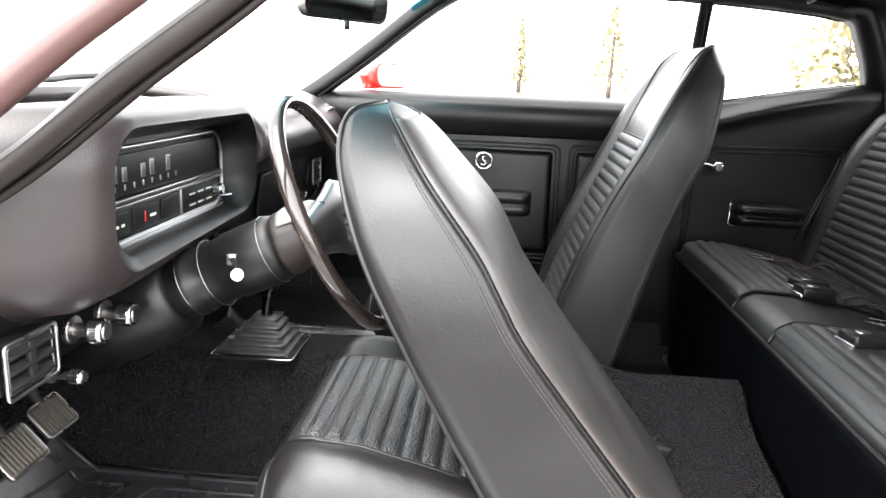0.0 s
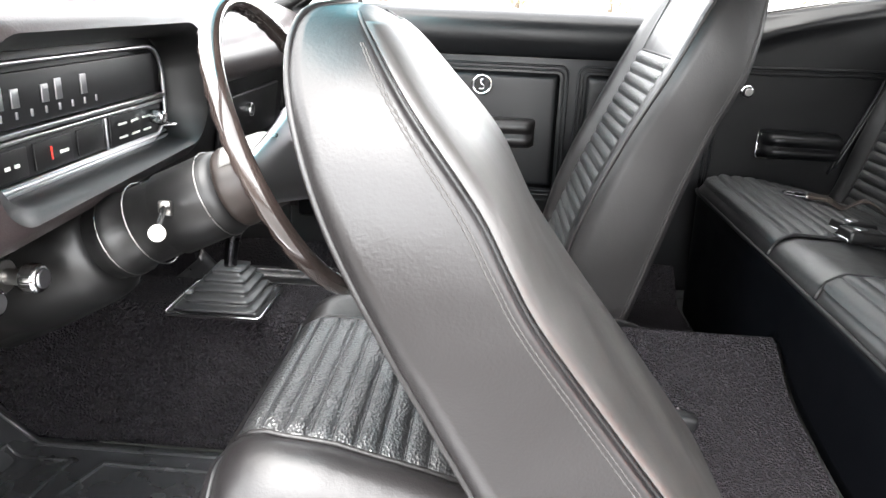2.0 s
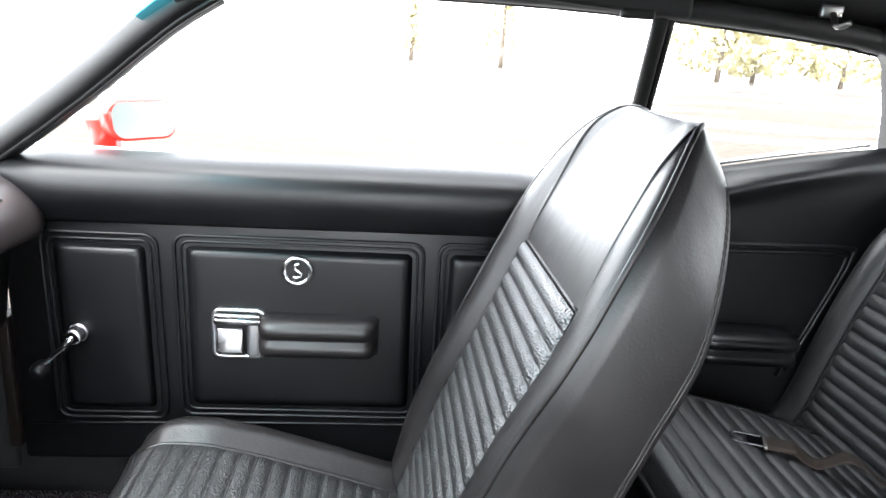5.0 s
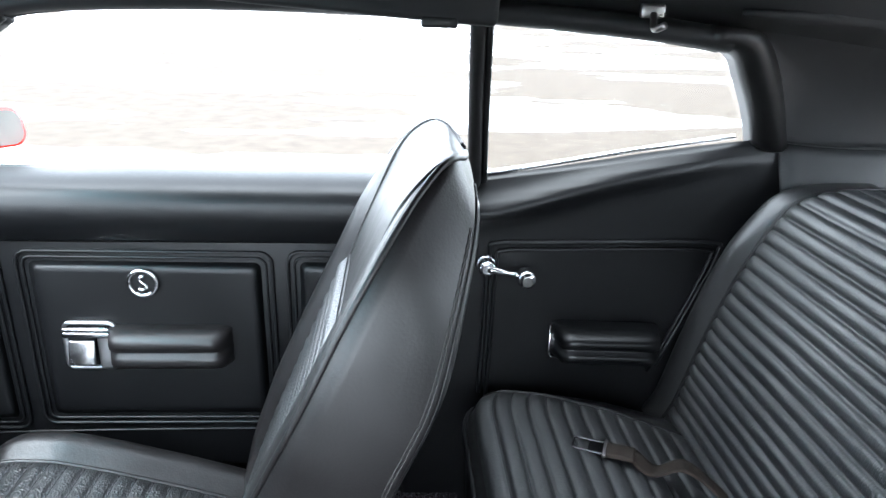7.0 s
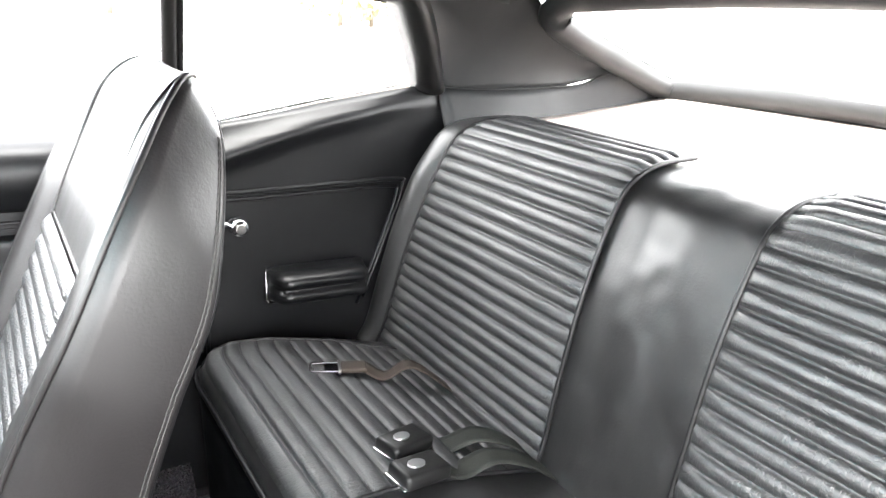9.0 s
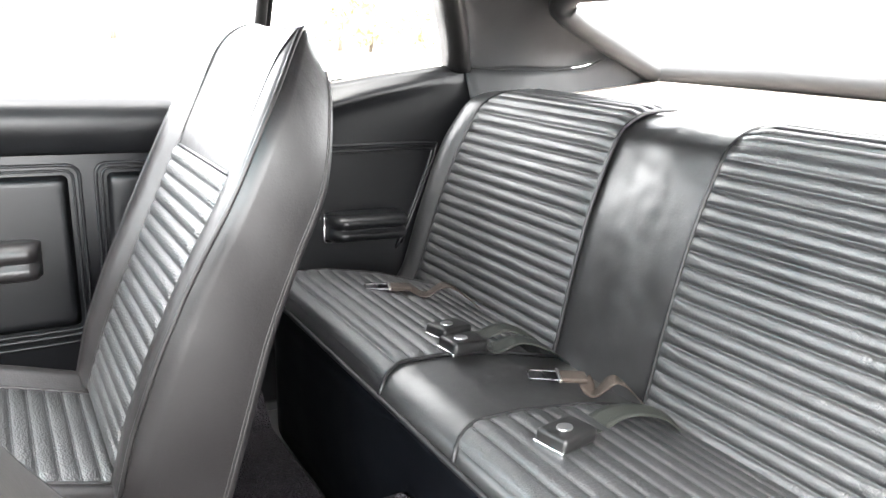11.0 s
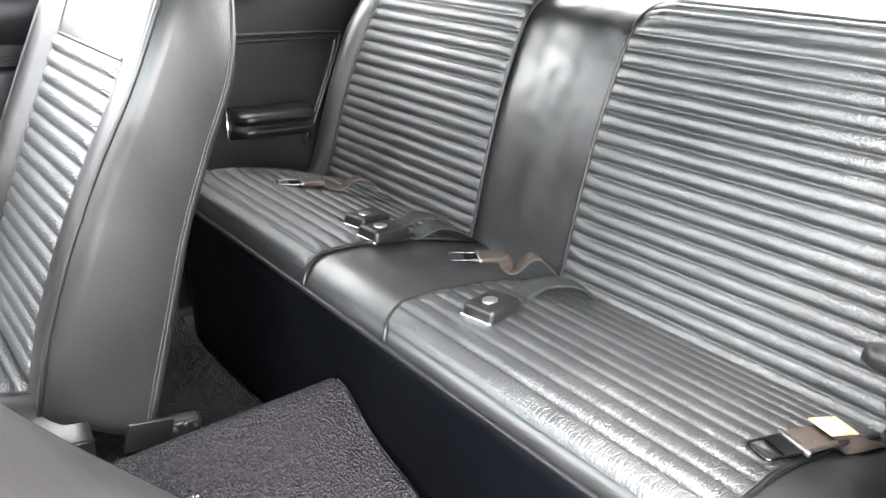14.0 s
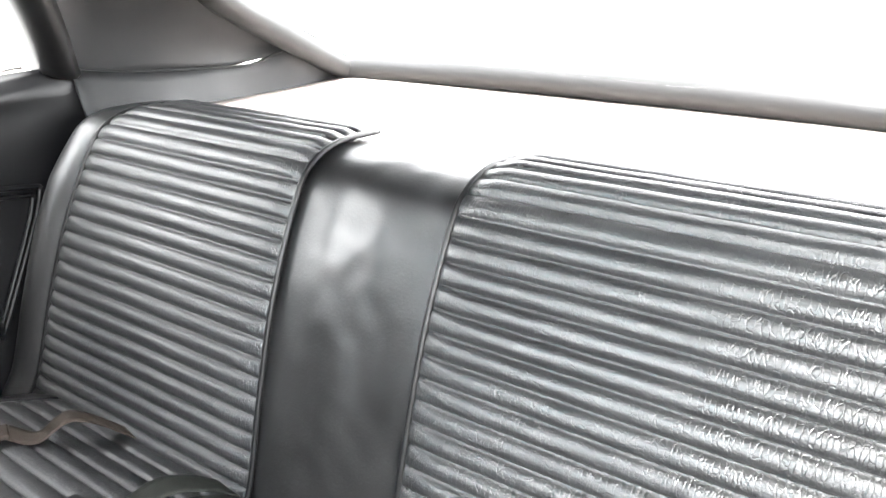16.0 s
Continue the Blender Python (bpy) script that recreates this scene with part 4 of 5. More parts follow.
def strip(name, y1, y2, dx1, dx2, mat, label=""):
    sheet(name, lambda u, v: (lambda p: (p.x + dx1 + (dx2 - dx1) * v, y1 + (y2 - y1) * v, p.z))(JX[round(u * 45)]), 45, 4, mat, jamb, 0.004, label)
tube("seal", [(p.x, -0.730, p.z) for p in JX], 0.007, SEAL, jamb, 8, label="black rubber door seal")
strip("seal_flange", -0.734, -0.746, 0.002, -0.002, DUSTY, "dusty pink-brown trim flange")
strip("inner_flange", -0.746, -0.755, -0.002, 0.004, BROWN, "dull brown-black flange")
# Jamb and skin use the red with overexposed orange in its colour.
strip("painted_jamb", -0.755, -0.885, 0.006, 0.030, JAMB, "glossy red painted jamb face")
strip("quarter_skin", -0.885, -0.91, 0.030, 0.30, JAMB, "red painted outer quarter skin")
disc("striker_plate", 0.022, 0.006, (0.712, -0.772, 0.948), STEEL, jamb, "X", 0.002)
disc("striker_bolt", 0.010, 0.03, (0.752, -0.825, 0.70), STEEL, jamb, "X", 0.002)


# ---- dashboard ----
dash = thing("dashboard", "black padded dashboard with hooded instrument pod and chrome trim", "dashboard")
PROFILE = spline([(-1.0, 0, 1.030), (-0.80, 0, 1.040), (-0.55, 0, 1.046), (-0.40, 0, 1.036), (-0.325, 0, 1.008), (-0.285, 0, 0.970), (-0.275, 0, 0.935), (-0.292, 0, 0.908), (-0.345, 0, 0.893)], 40)
def crash_pad(u, v, y1=-0.05, y2=0.745, n=40):
    p = PROFILE[round(u * n)]
    y = y1 + (y2 - y1) * v
    sag = 0.016 * max(0.0, (abs(y) - 0.55) / 0.2) ** 2
    return p.x - 1.2 * sag, y, p.z - sag
sheet("crash_pad", crash_pad, 40, 24, PAD, dash, -0.02, "padded black crash pad")
sheet("pad_top", lambda u, v: crash_pad(u, v, -0.745, -0.05, 11), 11, 12, PAD, dash, -0.02, "padded black dash top")
sheet("lower_face", lambda u, v: (-0.350 - 0.03 * u - 0.10 * max(0, u - 0.8), -0.05 + 0.795 * v, 0.900 - 0.20 * u), 10, 10, TRIM, dash, -0.02, "black painted lower dash face")
sheet("lower_face", lambda u, v: (-0.392 - 0.02 * u - 0.10 * max(0, u - 0.8), -0.745 + 0.695 * v, 0.835 - 0.160 * u), 10, 10, TRIM, dash, -0.02, "black painted lower dash face")
# passenger side: glove box, vent, knobs
box("glove_box_door", (0.012, 0.36, 0.105), (-0.358, 0.33, 0.808), TRIM, dash, 0.005, Matrix.Rotation(radians(8), 4, "Y"))
disc("glove_box_lock", 0.014, 0.02, (-0.346, 0.292, 0.822), CHROME, dash, "X", 0.004)
def vent(y, z, w, h, x):
    v = tagged(new("air_vent"), "black louvred air vent with bright edge")
    v.parent = dash
    ring = rounded(-w / 2, -h / 2, w / 2, h / 2, 0.006, 0.0)
    tube("bezel", [Vector((x + 0.006, y + p.x, z + p.z)) for p in ring], 0.0026, ALLOY, v, 6, closed=True)
    tube("inner_frame", [Vector((x + 0.004, y + p.x * 0.86, z + p.z * 0.84)) for p in ring], 0.0016, STEEL, v, 6, closed=True)
    box("duct", (0.02, w - 0.006, h - 0.006), (x - 0.016, y, z), PIPE, v, 0.003)
    for k in range(3):
        box("louvre", (0.014, w * 0.86, 0.006), (x + 0.002, y, z - h * 0.28 + h * 0.28 * k), MATT, v, 0.002, Matrix.Rotation(radians(28), 4, "Y"))
    box("flap", (0.008, 0.012, h * 0.8), (x + 0.004, y, z), MATT, v, 0.002)
vent(0.625, 0.808, 0.085, 0.070, -0.352)
vent(-0.640, 0.738, 0.094, 0.066, -0.372)
disc("heater_knob", 0.012, 0.018, (-0.360, 0.540, 0.748), CHROME, dash, "X", 0.004)
name_plate = box("name_plate", (0.012, 0.075, 0.014), (-0.300, 0.585, 0.985), ALLOY, dash, 0.003, Matrix.Rotation(radians(40), 4, "Y"), "small bright name plate")
for k in range(5):
    box("name_bar", (0.003, 0.008, 0.006), (-0.292, 0.560 + 0.0125 * k, 0.988), PIPE, name_plate, 0, Matrix.Rotation(radians(40), 4, "Y"))
def pull_knob(y, z, x, r):
    k = tagged(new("pull_knob"), "polished metal pull knob")
    k.parent = dash
    disc("collar", r * 1.15, 0.010, (x, y, z), STEEL, k, "X", 0.003)
    disc("shaft", r * 0.55, 0.03, (x + 0.016, y, z), STEEL, k, "X")
    disc("head", r, 0.022, (x + 0.036, y, z), CHROME, k, "X", 0.005)
    disc("face", r * 0.62, 0.003, (x + 0.048, y, z), ALLOY, k, "X")
pull_knob(-0.544, 0.742, -0.376, 0.0170)
pull_knob(-0.468, 0.740, -0.376, 0.0170)
pull_knob(-0.530, 0.668, -0.420, 0.010)
# instrument pod: a deep rounded hood round a recessed face
def pod_ring(x, y1, y2, z1, z2, r, tilt=0.0, cheek=0.0):
    """A rounded ring of the pod; its outer cheek hangs lower than the rest."""
    mid = (z1 + z2) / 2
    return [Vector((x + tilt * (z2 - p.z), p.x, p.z - cheek * min(1.0, max(0.0, (-0.38 - p.x) / 0.15)) * min(1.0, max(0.0, (mid - p.z) / 0.06)))) for p in rounded(y1, z1, y2, z2, r, 0.0, n=10)]
pod = tagged(new("instrument_pod"), "deep padded black hood round the instruments")
pod.parent = dash
HOOD = [pod_ring(-0.56, -0.715, -0.03, 0.80, 1.030, 0.08, 0, 0.012), pod_ring(-0.42, -0.685, -0.025, 0.795, 1.044, 0.08, 0, 0.012), pod_ring(-0.345, -0.640, -0.028, 0.800, 1.046, 0.08, -0.02, 0.012), pod_ring(-0.305, -0.605, -0.034, 0.820, 1.040, 0.075, -0.03, 0.012), pod_ring(-0.292, -0.585, -0.046, 0.834, 1.030, 0.07, -0.03, 0.012),
              pod_ring(-0.288, -0.570, -0.054, 0.841, 1.020, 0.065, -0.03, 0.012), pod_ring(-0.296, -0.558, -0.062, 0.846, 1.010, 0.06, -0.03), pod_ring(-0.325, -0.545, -0.076, 0.850, 1.000, 0.055, -0.02), pod_ring(-0.352, -0.540, -0.084, 0.852, 0.996, 0.05, -0.01)]
loft("hood", HOOD[:6], PAD, pod, False)
loft("hood_lining", HOOD[5:], TRIM, pod, False, "smooth black hood lining")
box("face", (0.01, 0.47, 0.16), (-0.360, -0.320, 0.920), PIPE, pod, 0.004)
FX = -0.345
def bar(name, y1, y2, z1, z2, mat, depth=0.006, parent=None, x=FX, label=""):
    y1, y2 = -0.54 + (y1 + 0.54) * 1.32, -0.54 + (y2 + 0.54) * 1.32
    return box(name, (depth, abs(y2 - y1), abs(z2 - z1)), (x, (y1 + y2) / 2, (z1 + z2) / 2), mat, parent or pod, min(0.0015, depth / 3), label=label)
tube("bezel", pod_ring(FX + 0.006, -0.535, -0.110, 0.856, 0.986, 0.045), 0.0032, ALLOY, pod, 6, closed=True, label="bright instrument bezel")
speed = bar("speedometer", -0.53, -0.23, 0.918, 0.976, PIPE)
for k in range(9):
    bar("tick", -0.515 + 0.020 * k, -0.5125 + 0.020 * k, 0.927, 0.935, ALLOY, 0.002, speed, FX + 0.004)
    if k not in (3, 6, 8):
        bar("numeral_bar", -0.518 + 0.020 * k, -0.5085 + 0.020 * k, 0.939, 0.959 + 0.004 * (k % 2), ALLOY, 0.002, speed, FX + 0.004)
for z1, z2, deep in ((0.903, 0.908, 0.014), (0.9105, 0.9165, 0.018), (0.857, 0.861, 0.014), (0.846, 0.8545, 0.020)):
    bar("trim_bar", -0.54, -0.215, z1, z2, ALLOY, deep)
gauge = bar("gauge_panel", -0.53, -0.345, 0.862, 0.902, PIPE)
bar("gauge_face", -0.515, -0.470, 0.866, 0.898, TRIM, 0.003, gauge, FX + 0.004)
bar("gauge_face", -0.460, -0.405, 0.866, 0.898, TRIM, 0.003, gauge, FX + 0.004)
bar("gauge_face", -0.395, -0.352, 0.866, 0.898, TRIM, 0.003, gauge, FX + 0.004)
bar("needle", -0.438, -0.436, 0.874, 0.890, RED, 0.002, gauge, FX + 0.006, "red gauge needle")
for y in (-0.50, -0.488, -0.425, -0.418):
    bar("mark", y, y + 0.006, 0.878, 0.882, WHITE, 0.002, gauge, FX + 0.006)
bar("panel_edge", -0.343, -0.340, 0.860, 0.904, ALLOY, 0.010)
radio = bar("radio", -0.336, -0.225, 0.860, 0.904, PIPE, 0.010)
for i in range(3):
    for j in range(2):
        bar("button", -0.322 + 0.026 * i, -0.306 + 0.026 * i, 0.870 + 0.018 * j, 0.873 + 0.018 * j, WHITE, 0.002, radio, FX + 0.007)
pod.location = (0, 0, -0.012)
disc("radio_knob", 0.010, 0.022, (FX + 0.015, -0.152, 0.886), CHROME, radio, "X", 0.003)
box("radio_lever", (0.03, 0.006, 0.006), (FX + 0.018, -0.132, 0.872), CHROME, radio, 0.002)

# ---- steering column and wheel ----
WC, WT = Vector((-0.075, -0.385, 0.872)), radians(25.8)
AX = Vector((math.cos(WT), 0, math.sin(WT)))
WV = Vector((-math.sin(WT), 0, math.cos(WT)))
col = thing("steering_column", "black steering column with chrome stalk and off-white knob", "steering column")
def ring_at(d, r, sides=24, squash=1.0):
    c = WC - AX * d
    return [c + (Vector((0, 1, 0)) * math.cos(a) + WV * math.sin(a) * squash) * r for a in [2 * math.pi * k / sides for k in range(sides)]]
loft("tube", [ring_at(d, r) for d, r in ((0.50, 0.050), (0.26, 0.051), (0.255, 0.054), (0.235, 0.054), (0.23, 0.050), (0.175, 0.050), (0.172, 0.053), (0.10, 0.053), (0.085, 0.048))], TRIM, col)
loft("shroud", [ring_at(d, r, squash=1.1) for d, r in ((0.46, 0.072), (0.38, 0.071), (0.30, 0.067), (0.275, 0.062), (0.268, 0.052))], TRIM, col, label="black lower column shroud")
CUP = material("worn pale hub paint", (0.16, 0.155, 0.15), 0.42, vary=0.5, vary_size=30)
HUB = material("scratched brown-black hub plastic", (0.016, 0.012, 0.0105), 0.42, spec=0.3, vary=0.7, vary_size=60)
loft("hub_cup", [ring_at(d, r) for d, r in ((0.086, 0.049), (0.080, 0.0505), (0.072, 0.049), (0.045, 0.044), (0.022, 0.040))], HUB, col, label="scratched brown-black hub cup")
def pale_cap(u, v):
    a = radians(48 + 92 * v)
    edge = min(u, 1 - u, v, 1 - v)
    r = lerp_list([0, 0.35, 1], [0.050, 0.048, 0.043], u) + 0.004 * min(1.0, edge * 6)
    return WC - AX * (0.074 - 0.060 * u) + (Vector((0, 1, 0)) * math.cos(a) + WV * math.sin(a)) * r
sheet("hub_cap", pale_cap, 14, 20, CUP, col, 0.003, label="worn pale upper hub cap")
for d in (0.245, 0.205, 0.105):
    tube("ring_line", ring_at(d, 0.0540), 0.0008, STEEL, col, 6, closed=True)
st = Vector((-0.216, -0.438, 0.820))
box("stalk_socket", (0.016, 0.008, 0.018), st, STEEL, col, 0.003)
kn = Vector((-0.148, -0.600, 0.846))
tube("stalk", [st, st.lerp(kn, 0.3) + Vector((0, 0, 0.004)), kn], [0.006, 0.005, 0.0045, 0.004, 0.004, 0.0035, 0.003, 0.003, 0.003], CHROME, col, 8, 8)
bm = bmesh.new()
bmesh.ops.create_uvsphere(bm, u_segments=20, v_segments=12, radius=0.0080)
bm.transform(Matrix.Translation(kn))
part("stalk_knob", bm, WHITE, col, "off-white ball knob", True)
lit = tagged(new("switch_plate"), "small bright bracket with two round switches")
lit.parent = col
box("plate", (0.075, 0.006, 0.016), (-0.392, -0.365, 0.700), CHROME, lit, 0.002, Matrix.Rotation(radians(-25), 4, "Y"))
for dx in (-0.014, 0.012):
    disc("switch", 0.009, 0.010, (-0.392 + dx, -0.372, 0.701 + 0.46 * dx), STEEL, lit, "Y", 0.003)
box("under_bracket", (0.09, 0.02, 0.02), (-0.36, -0.40, 0.688), STEEL, col, 0.004, Matrix.Rotation(radians(-25), 4, "Y"))

wheel = thing("steering_wheel", "two-spoke steering wheel, dark rim with bright worn highlights", "steering wheel")
R = 0.182
RIM = material("worn dark brown rim", (0.024, 0.018, 0.016), 0.16, coat=0.6, vary=0.6, vary_size=14)
def on_wheel(a, r, lift=0.0):
    return WC + AX * lift + (Vector((0, 1, 0)) * math.cos(a) + WV * math.sin(a)) * r
rings = []
for k in range(145):
    a = 2 * math.pi * k / 144
    ring = []
    for j in range(12):
        b = 2 * math.pi * j / 12
        rad = 0.0105 + (0.0009 * math.sin(44 * a) if 2.2 < b < 5.6 else 0.0)
        c = on_wheel(a, R + rad * math.cos(b))
        ring.append(c + AX * rad * 1.15 * math.sin(b))
    rings.append(ring)
loft("rim", rings, RIM, wheel, False)
SPOKE = material("satin grey-black spoke panel", (0.030, 0.031, 0.032), 0.30, coat=0.3, vary=0.3, vary_size=20)
def on_spoke(y, p, q=0.0):
    """A point on the spoke: y across in rim radii, p up in half heights, q proud of its face."""
    w = 0.062 - 0.040 * abs(y) ** 0.85
    return on_wheel(0, y * (R - 0.004), 0.012 - 0.012 * abs(y) ** 2) - WV * (0.010 - 0.008 * abs(y)) + WV * p * w + AX * q
rows = [-1 + k / 12 for k in range(25)]
loft("spoke", [[on_spoke(y, p, q) for p, q in ((-1.0, -0.012), (-1.0, -0.002), (-0.94, 0.003), (-0.5, 0.006), (0.4, 0.006), (0.9, 0.003), (1.0, -0.004), (0.95, -0.014))] for y in rows], ALLOY, wheel, label="bright metal spoke")
inner = [-0.30 + 1.20 * k / 16 for k in range(17)]
def panel_edge(y):
    """The panel's upper and lower edges; its inner end is cut on the slant."""
    cut = max(0.0, (0.10 - y) / 0.40)
    return 0.40 - 1.1 * cut, -0.90
loft("spoke_pad", [[on_spoke(y, p, q) for p, q in ((panel_edge(y)[1], 0.004), (panel_edge(y)[1] + 0.06, 0.010), (-0.42, 0.0112), (-0.38, 0.0095), (-0.30, 0.0112), (panel_edge(y)[0] - 0.06, 0.010), (panel_edge(y)[0], 0.004))] for y in inner], SPOKE, wheel, label="dark satin spoke panel")
tube("panel_outline", [on_spoke(y, panel_edge(y)[0] + 0.02, 0.008) for y in inner] + [on_spoke(y, -0.92, 0.007) for y in reversed(inner)], 0.0016, CHROME, wheel, 6, closed=True, label="bright panel outline")
def badge_at(a, b, lift):
    return on_spoke(0.02, -0.25, lift) + Vector((0, 1, 0)) * a + WV * b
tube("badge_frame", [badge_at(p.x, p.z, 0.013) for p in rounded(-0.026, -0.010, 0.026, 0.010, 0.003, 0.0)], 0.0014, CHROME, wheel, 6, closed=True)
tube("badge_shape", [badge_at(y, z, 0.013) for y, z in ((-0.014, -0.003), (-0.007, 0.004), (-0.001, -0.002), (0.006, 0.004), (0.010, -0.003))], 0.0022, CHROME, wheel, 6, 8)

# ---- gear lever ----
gl = thing("gear_lever", "chrome T-handle gear lever in a pleated black rubber boot", "gear lever")
GX, GY, GZ = -0.312, -0.030, 0.512
box("base_plate", (0.170, 0.150, 0.008), (GX, GY, GZ), PIPE, gl, 0.003)
tube("plate_edge", [(GX + p.x, GY + p.z, GZ + 0.003) for p in rounded(-0.085, -0.075, 0.085, 0.075, 0.006, 0.0)], 0.0026, CHROME, gl, 6, closed=True, label="thin chrome plate edge")
box("plate_pad", (0.150, 0.130, 0.006), (GX, GY, GZ + 0.005), RUBBER, gl, 0.003)
rings = []
for k in range(25):
    u = k / 24
    w = (0.064 - 0.040 * u) * (1 + 0.10 * math.cos(u * 4 * 2 * math.pi))
    c = Vector((GX + 0.010 * u, GY + 0.008 * u, GZ + 0.008 + 0.060 * u))
    rings.append([c + Vector((p.x * w * 1.08, p.z * w, 0)) for p in rounded(-1, -1, 1, 1, 0.25, 0.0, n=3)])
loft("boot", rings, RUBBER, gl, label="pleated black rubber boot")
box("boot_tip", (0.012, 0.010, 0.006), (GX - 0.052, GY - 0.040, GZ + 0.030), ALLOY, gl, 0.002)
tube("stick", [(GX + 0.006, GY + 0.008, GZ + 0.055), (-0.300, -0.022, 0.615), (-0.290, -0.022, 0.648), (-0.262, -0.022, 0.674), (-0.215, -0.024, 0.705), (-0.165, -0.028, 0.738)], 0.0125, LEVER, gl, 8, 24)
tube("t_handle", [(-0.196, -0.040, 0.764), (-0.190, -0.038, 0.762), (-0.155, -0.024, 0.748), (-0.120, -0.010, 0.735), (-0.114, -0.008, 0.733)], [0.010, 0.017, 0.018, 0.017, 0.012], ALLOY, gl, 14, label="brushed metal T-handle")
for k in range(4):
    box("engraved_bar", (0.008, 0.004, 0.003), (-0.250 + 0.014 * k, -0.034, 0.684 + 0.0095 * k), WHITE, gl, 0)

# ---- pedals ----
PEDAL = material("dusty worn pedal rubber", (0.050, 0.043, 0.034), 0.55, grain=0.3, grain_size=250, vary=0.5, vary_size=40)
for y, x, z in ((-0.431, -0.538, 0.516), (-0.617, -0.465, 0.563)):
    pd = thing("pedal", "ribbed rubber foot pedal with steel rim on a steel arm", "pedal", "foot pedals")
    t = Matrix.Rotation(radians(48), 4, "Y")
    box("plate", (0.056, 0.074, 0.010), (x, y, z), PEDAL, pd, 0.004, t)
    tube("pedal_rim", [Vector((x, y, z)) + t.to_3x3() @ Vector((p.x, p.z, 0.004)) for p in rounded(-0.029, -0.038, 0.029, 0.038, 0.008, 0.0)], 0.0024, STEEL, pd, 6, closed=True, label="steel pedal rim")
    for k in range(9):
        box("rib", (0.050, 0.0050, 0.006), Vector((x, y - 0.0304 + 0.0076 * k, z)) + t.to_3x3() @ Vector((0, 0, 0.007)), PEDAL, pd, 0.0015, t)
    tube("arm", [(x - 0.004, y, z), (x - 0.05, y + 0.004, z + 0.07), (x - 0.10, y + 0.006, z + 0.22)], 0.009, MATT, pd, 8, 8)

# ---- rubber floor mats ----
def mat_outline(parent, pts, zoff=0.012):
    tube("ridge", [Vector((x, y, floor_z(x, y) + zoff)) for x, y in pts], 0.004, MATS, parent, 6, closed=True)
for name, x1, x2, y1, y2, label in (("floor_mat", -0.70, -0.02, -0.665, -0.195, "black moulded rubber mat with raised outlines"), ("floor_mat", -0.66, -0.02, 0.195, 0.665, "black moulded rubber mat with long raised ribs")):
    fm = thing(name, label, "floor mat", "floor mats")
    sheet("mat", lambda u, v: (lambda x, y: (x, y, floor_z(x, y) + 0.010))(x1 + (x2 - x1) * u, y1 + (y2 - y1) * v), 48, 48, MATS, fm, -0.004)
    def fill(pts):
        out = []
        for a, b in zip(pts, pts[1:] + pts[:1]):
            out += [(a[0] + (b[0] - a[0]) * k / 8, a[1] + (b[1] - a[1]) * k / 8) for k in range(8)]
        return out
    if y1 < 0:
        mat_outline(fm, fill([(x1 + 0.015, y1 + 0.015), (x2 - 0.015, y1 + 0.015), (x2 - 0.015, y2 - 0.015), (x1 + 0.015, y2 - 0.015)]))
        for k in range(3):
            a = y2 - 0.05 - 0.14 * k
            mat_outline(fm, fill([(-0.47, a), (-0.06, a), (-0.06, a - 0.09), (-0.50, a - 0.09)]))
        mat_outline(fm, fill([(-0.53, y2 - 0.05), (-0.64, y2 - 0.05), (-0.67, -0.60), (-0.56, -0.60)]))
        tube("stitching", [(x, y2 - 0.002, floor_z(x, y2) + 0.012) for x in [-0.50 + 0.012 * k for k in range(38)]], 0.0025, BELT, fm, 6)
    else:
        for k in range(7):
            y = y1 + 0.06 + 0.055 * k
            tube("ridge", [(x, y, floor_z(x, y) + 0.012) for x in [x1 + 0.03 + (x2 - x1 - 0.06) * j / 10 for j in range(11)]], 0.005, MATS, fm, 6)

# ---- rear seat belts ----
def webbing(parent, pts, w=0.021, n=20, side=(0, 1, 0), cloth=BELT):
    pl = spline(pts, n)
    def f(u, v):
        i = round(u * n)
        d = (pl[min(n, i + 1)] - pl[max(0, i - 1)]).normalized()
        s = d.cross(Vector((0, 0, 1)))
        s = s.normalized() if s.length > 0.2 else Vector(side)
        return pl[i] + s * (2 * v - 1) * w
    sheet("webbing", f, n, 4, cloth, parent, 0.0015, "worn belt webbing")
def buckle(at, turn, strap, label="black seat belt buckle with silver push button on webbing"):
    b = thing("seat_belt_buckle", label, "seat belt", "rear seat belts")
    m = Matrix.Translation(at) @ Matrix.Rotation(radians(turn), 4, "Z") @ Matrix.Rotation(radians(5), 4, "Y")
    part("case", box_bm((0.078, 0.052, 0.024), (0, 0, 0.001), 0.007), TRIM, b, smooth=True).matrix_world = m
    part("front_edge", box_bm((0.006, 0.050, 0.007), (-0.040, 0, -0.007), 0.002), CHROME, b, "chrome mouth edge", True).matrix_world = m
    bm = disc_bm(0.014, 0.004, (-0.008, 0, 0.0135), "Z", 0.001)
    bmesh.ops.scale(bm, vec=(1, 0.72, 1), verts=bm.verts)
    part("button", bm, ALLOY, b, "oval silver push button").matrix_world = m
    webbing(b, [Vector(m @ Vector((0.036, 0, 0)))] + [Vector(p) for p in strap])
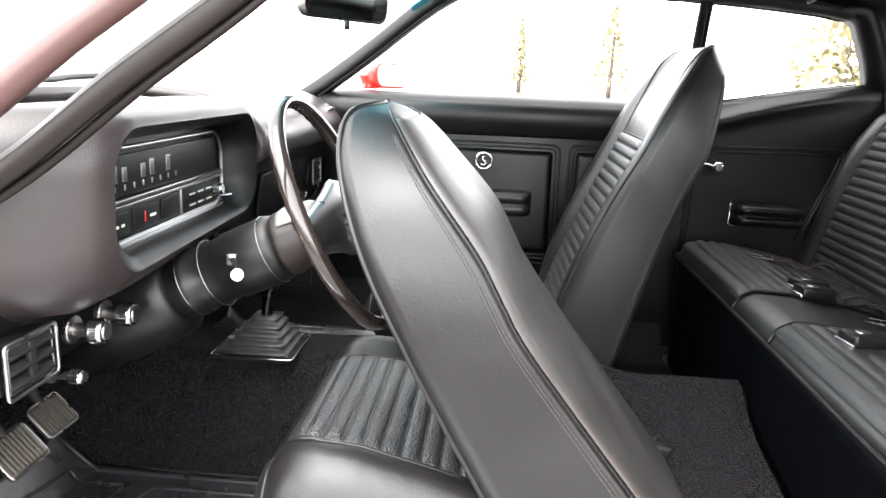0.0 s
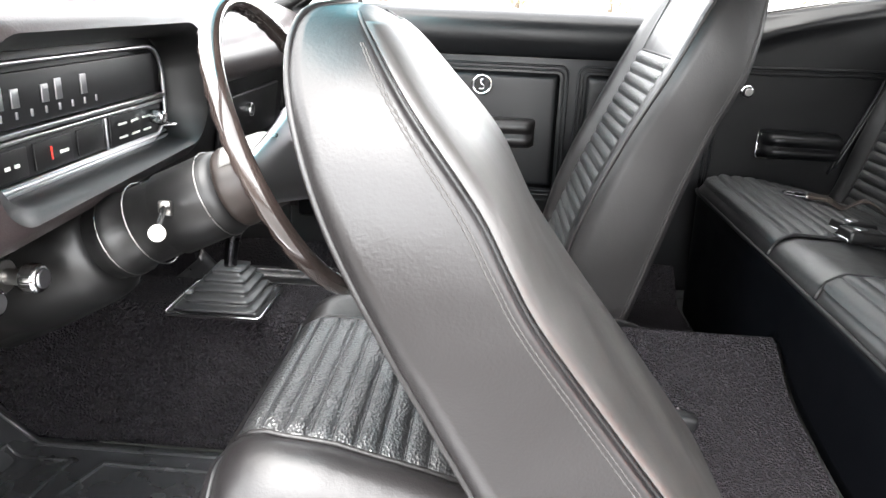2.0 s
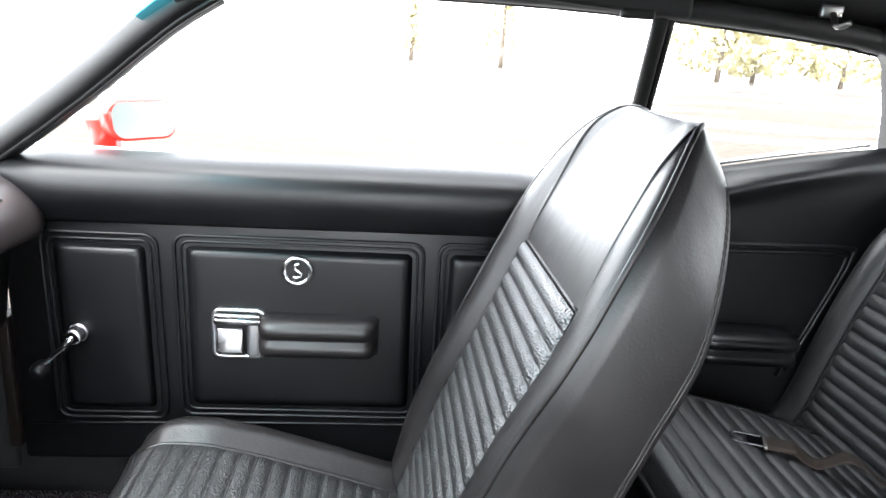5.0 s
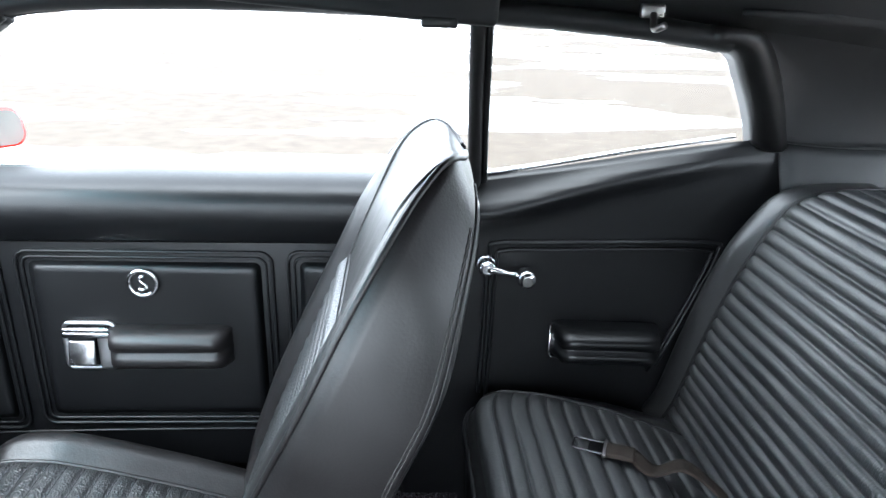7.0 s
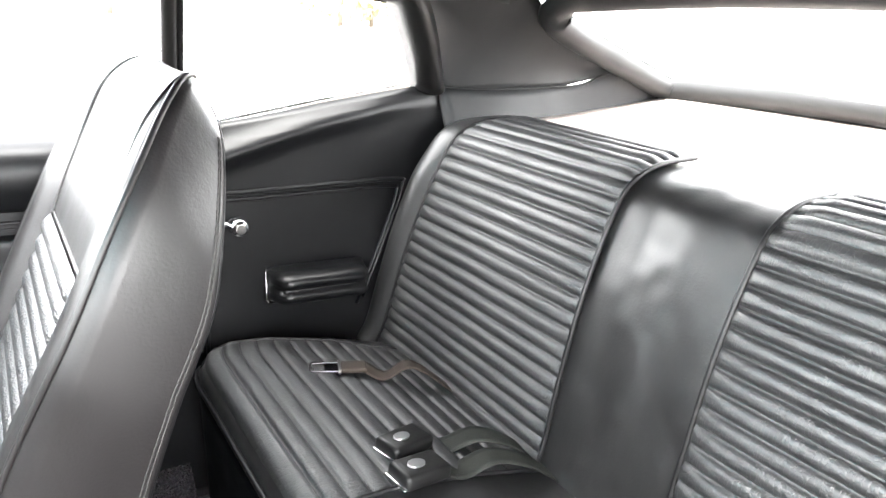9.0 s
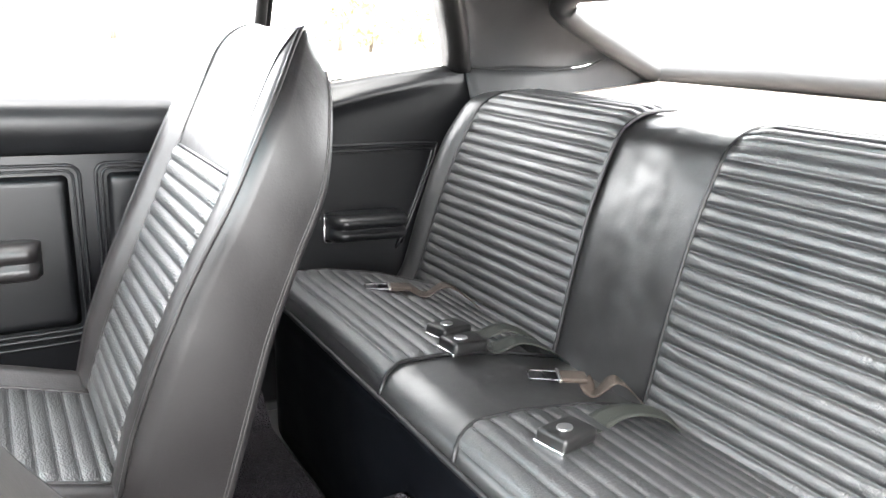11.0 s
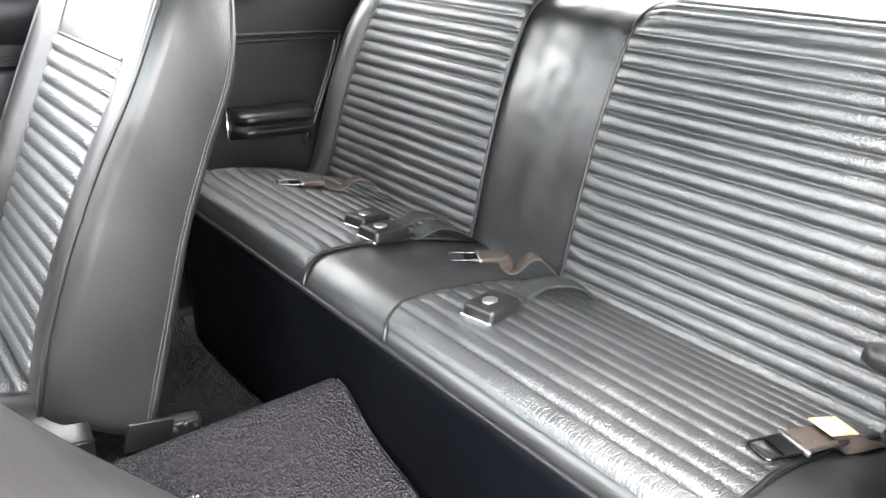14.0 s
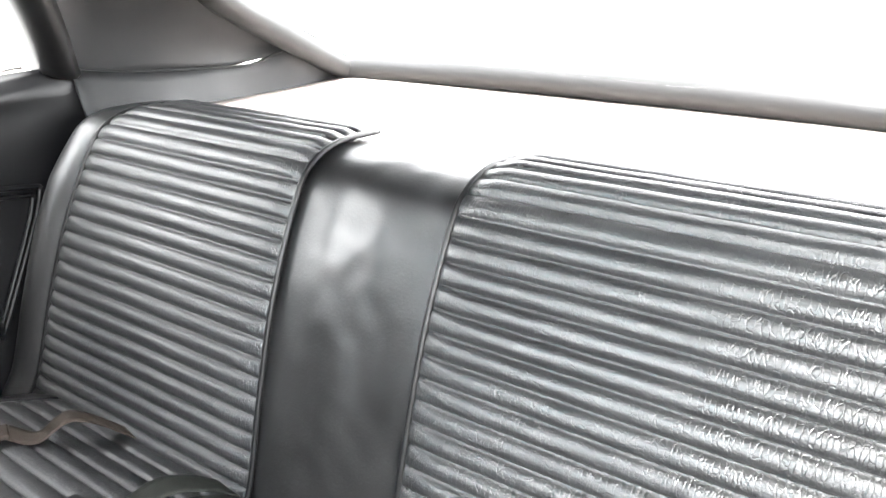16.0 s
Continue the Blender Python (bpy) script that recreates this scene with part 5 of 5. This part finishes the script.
def tongue(at, turn, strap, tag=False):
    b = thing("seat_belt_tongue", "worn metal seat belt tongue on dark webbing" + (" with a paper tag" if tag else ""), "seat belt", "rear seat belts")
    m = Matrix.Translation(at) @ Matrix.Rotation(radians(turn), 4, "Z")
    loop = [m @ Vector((p.x, p.z, 0.003)) for p in rounded(-0.026, -0.016, 0.026, 0.016, 0.005, 0.0)]
    tube("loop", loop, 0.0018, LEVER, b, 8, closed=True, label="worn metal tongue loop")
    part("plate", box_bm((0.026, 0.036, 0.003), (0.012, 0, 0.002), 0.001), LEVER, b).matrix_world = m
    part("slot_bar", box_bm((0.006, 0.046, 0.007), (0.026, 0, 0.003), 0.002), STEEL, b, smooth=True).matrix_world = m
    part("cover", box_bm((0.048, 0.034, 0.009), (0.050, 0, 0.002), 0.003), FADED, b, "faded brown stitched cover", True).matrix_world = m
    webbing(b, [Vector(m @ Vector((0.07, 0, 0.003)))] + [Vector(p) for p in strap], w=0.017, cloth=FADED)
    if tag:
        part("tag", box_bm((0.044, 0.032, 0.002), (0.084, 0.002, 0.0105), 0, Matrix.Rotation(radians(10), 4, "Y")), PAPER, b, "yellowed paper tag").matrix_world = m
PAPER = material("yellowed paper", (0.42, 0.32, 0.17), 0.7, vary=0.1)
def seat_top(x, y):
    return cushion((x - 0.694) / 0.45, y)[1]
buckle((0.900, 0.222, seat_top(0.900, 0.2) + 0.018), 14, [(0.965, 0.218, 0.622), (1.015, 0.205, 0.636), (1.065, 0.190, 0.620), (1.115, 0.18, 0.585)])
buckle((0.884, 0.150, seat_top(0.884, 0.17) + 0.018), 6, [(0.950, 0.148, 0.626), (1.005, 0.145, 0.636), (1.065, 0.135, 0.615), (1.115, 0.125, 0.580)])
buckle((0.832, -0.182, seat_top(0.832, -0.19) + 0.018), 12, [(0.915, -0.150, 0.632), (0.985, -0.140, 0.634), (1.06, -0.155, 0.618), (1.11, -0.18, 0.575)])
tongue((0.890, 0.495, seat_top(0.890, 0.50) + 0.012), -22, [(0.985, 0.445, 0.628), (1.03, 0.425, 0.650), (1.115, 0.40, 0.585)])
tongue((0.965, 0.020, seat_top(0.965, 0.0) + 0.008), -32, [(1.030, -0.040, 0.606), (1.06, -0.06, 0.634), (1.115, -0.085, 0.580)])
tongue((0.872, -0.582, seat_top(0.872, -0.57) + 0.014), -20, [(0.975, -0.61, 0.618), (1.04, -0.625, 0.606), (1.11, -0.62, 0.56)], True)

# the front fittings sit slightly forward of the first plan
dash.location = (-0.013, -0.045, -0.009)
col.location = (-0.006, -0.015, -0.016)
wheel.location = (-0.006, 0.011, -0.003)
gl.location = (-0.006, -0.010, -0.009)

# ---- far trees ----
# Leaf colour is lightened to put the bright haze into the far trees.
LEAF = material("autumn foliage paled for haze", (0.30, 0.27, 0.15), 0.8, vary=0.5, vary_size=0.6)
BARK = material("bark", (0.10, 0.08, 0.06), 0.9, grain=0.6, grain_size=20)
rng = random.Random(5)
def tree(x, y, h, spread, conifer):
    t = thing("tree", ("tall thin conifer with yellow-green needles" if conifer else "broad leafy tree, autumn leaves paled to look hazy"), "tree", "trees beyond the lot")
    tube("trunk", [(x, y, -0.1), (x + 0.1, y, h * 0.5), (x, y, h * 0.92)], [0.22 * (1 - k / 9) + 0.03 for k in range(9)], BARK, t, 8, 8)
    vs, fs = [], []
    for k in range(700 if not conifer else 420):
        u = rng.random()
        z = h * (0.12 + 0.88 * u)
        rad = spread * ((1 - u) ** 0.8 if conifer else math.sin(math.pi * min(1, 0.15 + 0.85 * u)) ** 0.6) * (0.5 + 0.6 * rng.random())
        a = rng.random() * 6.283
        c = Vector((x + rad * math.cos(a), y + rad * math.sin(a), z + 0.3 * math.sin(3 * a)))
        s = (0.18 + 0.30 * rng.random()) * (0.7 if conifer else 1.0)
        d1 = Vector((rng.uniform(-1, 1), rng.uniform(-1, 1), rng.uniform(-1, 1))).normalized()
        d2 = d1.cross(Vector((rng.uniform(-1, 1), rng.uniform(-1, 1), 0.3))).normalized()
        i = len(vs)
        vs += [c + d1 * s, c + d2 * s * 0.7, c - d1 * s, c - d2 * s * 0.7]
        fs.append((i, i + 1, i + 2, i + 3))
    obj("crown", vs, fs, LEAF, t, False)
for x, y, h, s, c in ((9.5, 62, 7.5, 1.7, True), (2.0, 70, 6.5, 0.9, True), (27, 58, 7.0, 4.2, False), (31, 60, 6.0, 3.6, False), (39, 60, 5.5, 4.5, False)):
    tree(x, y, h, s, c)
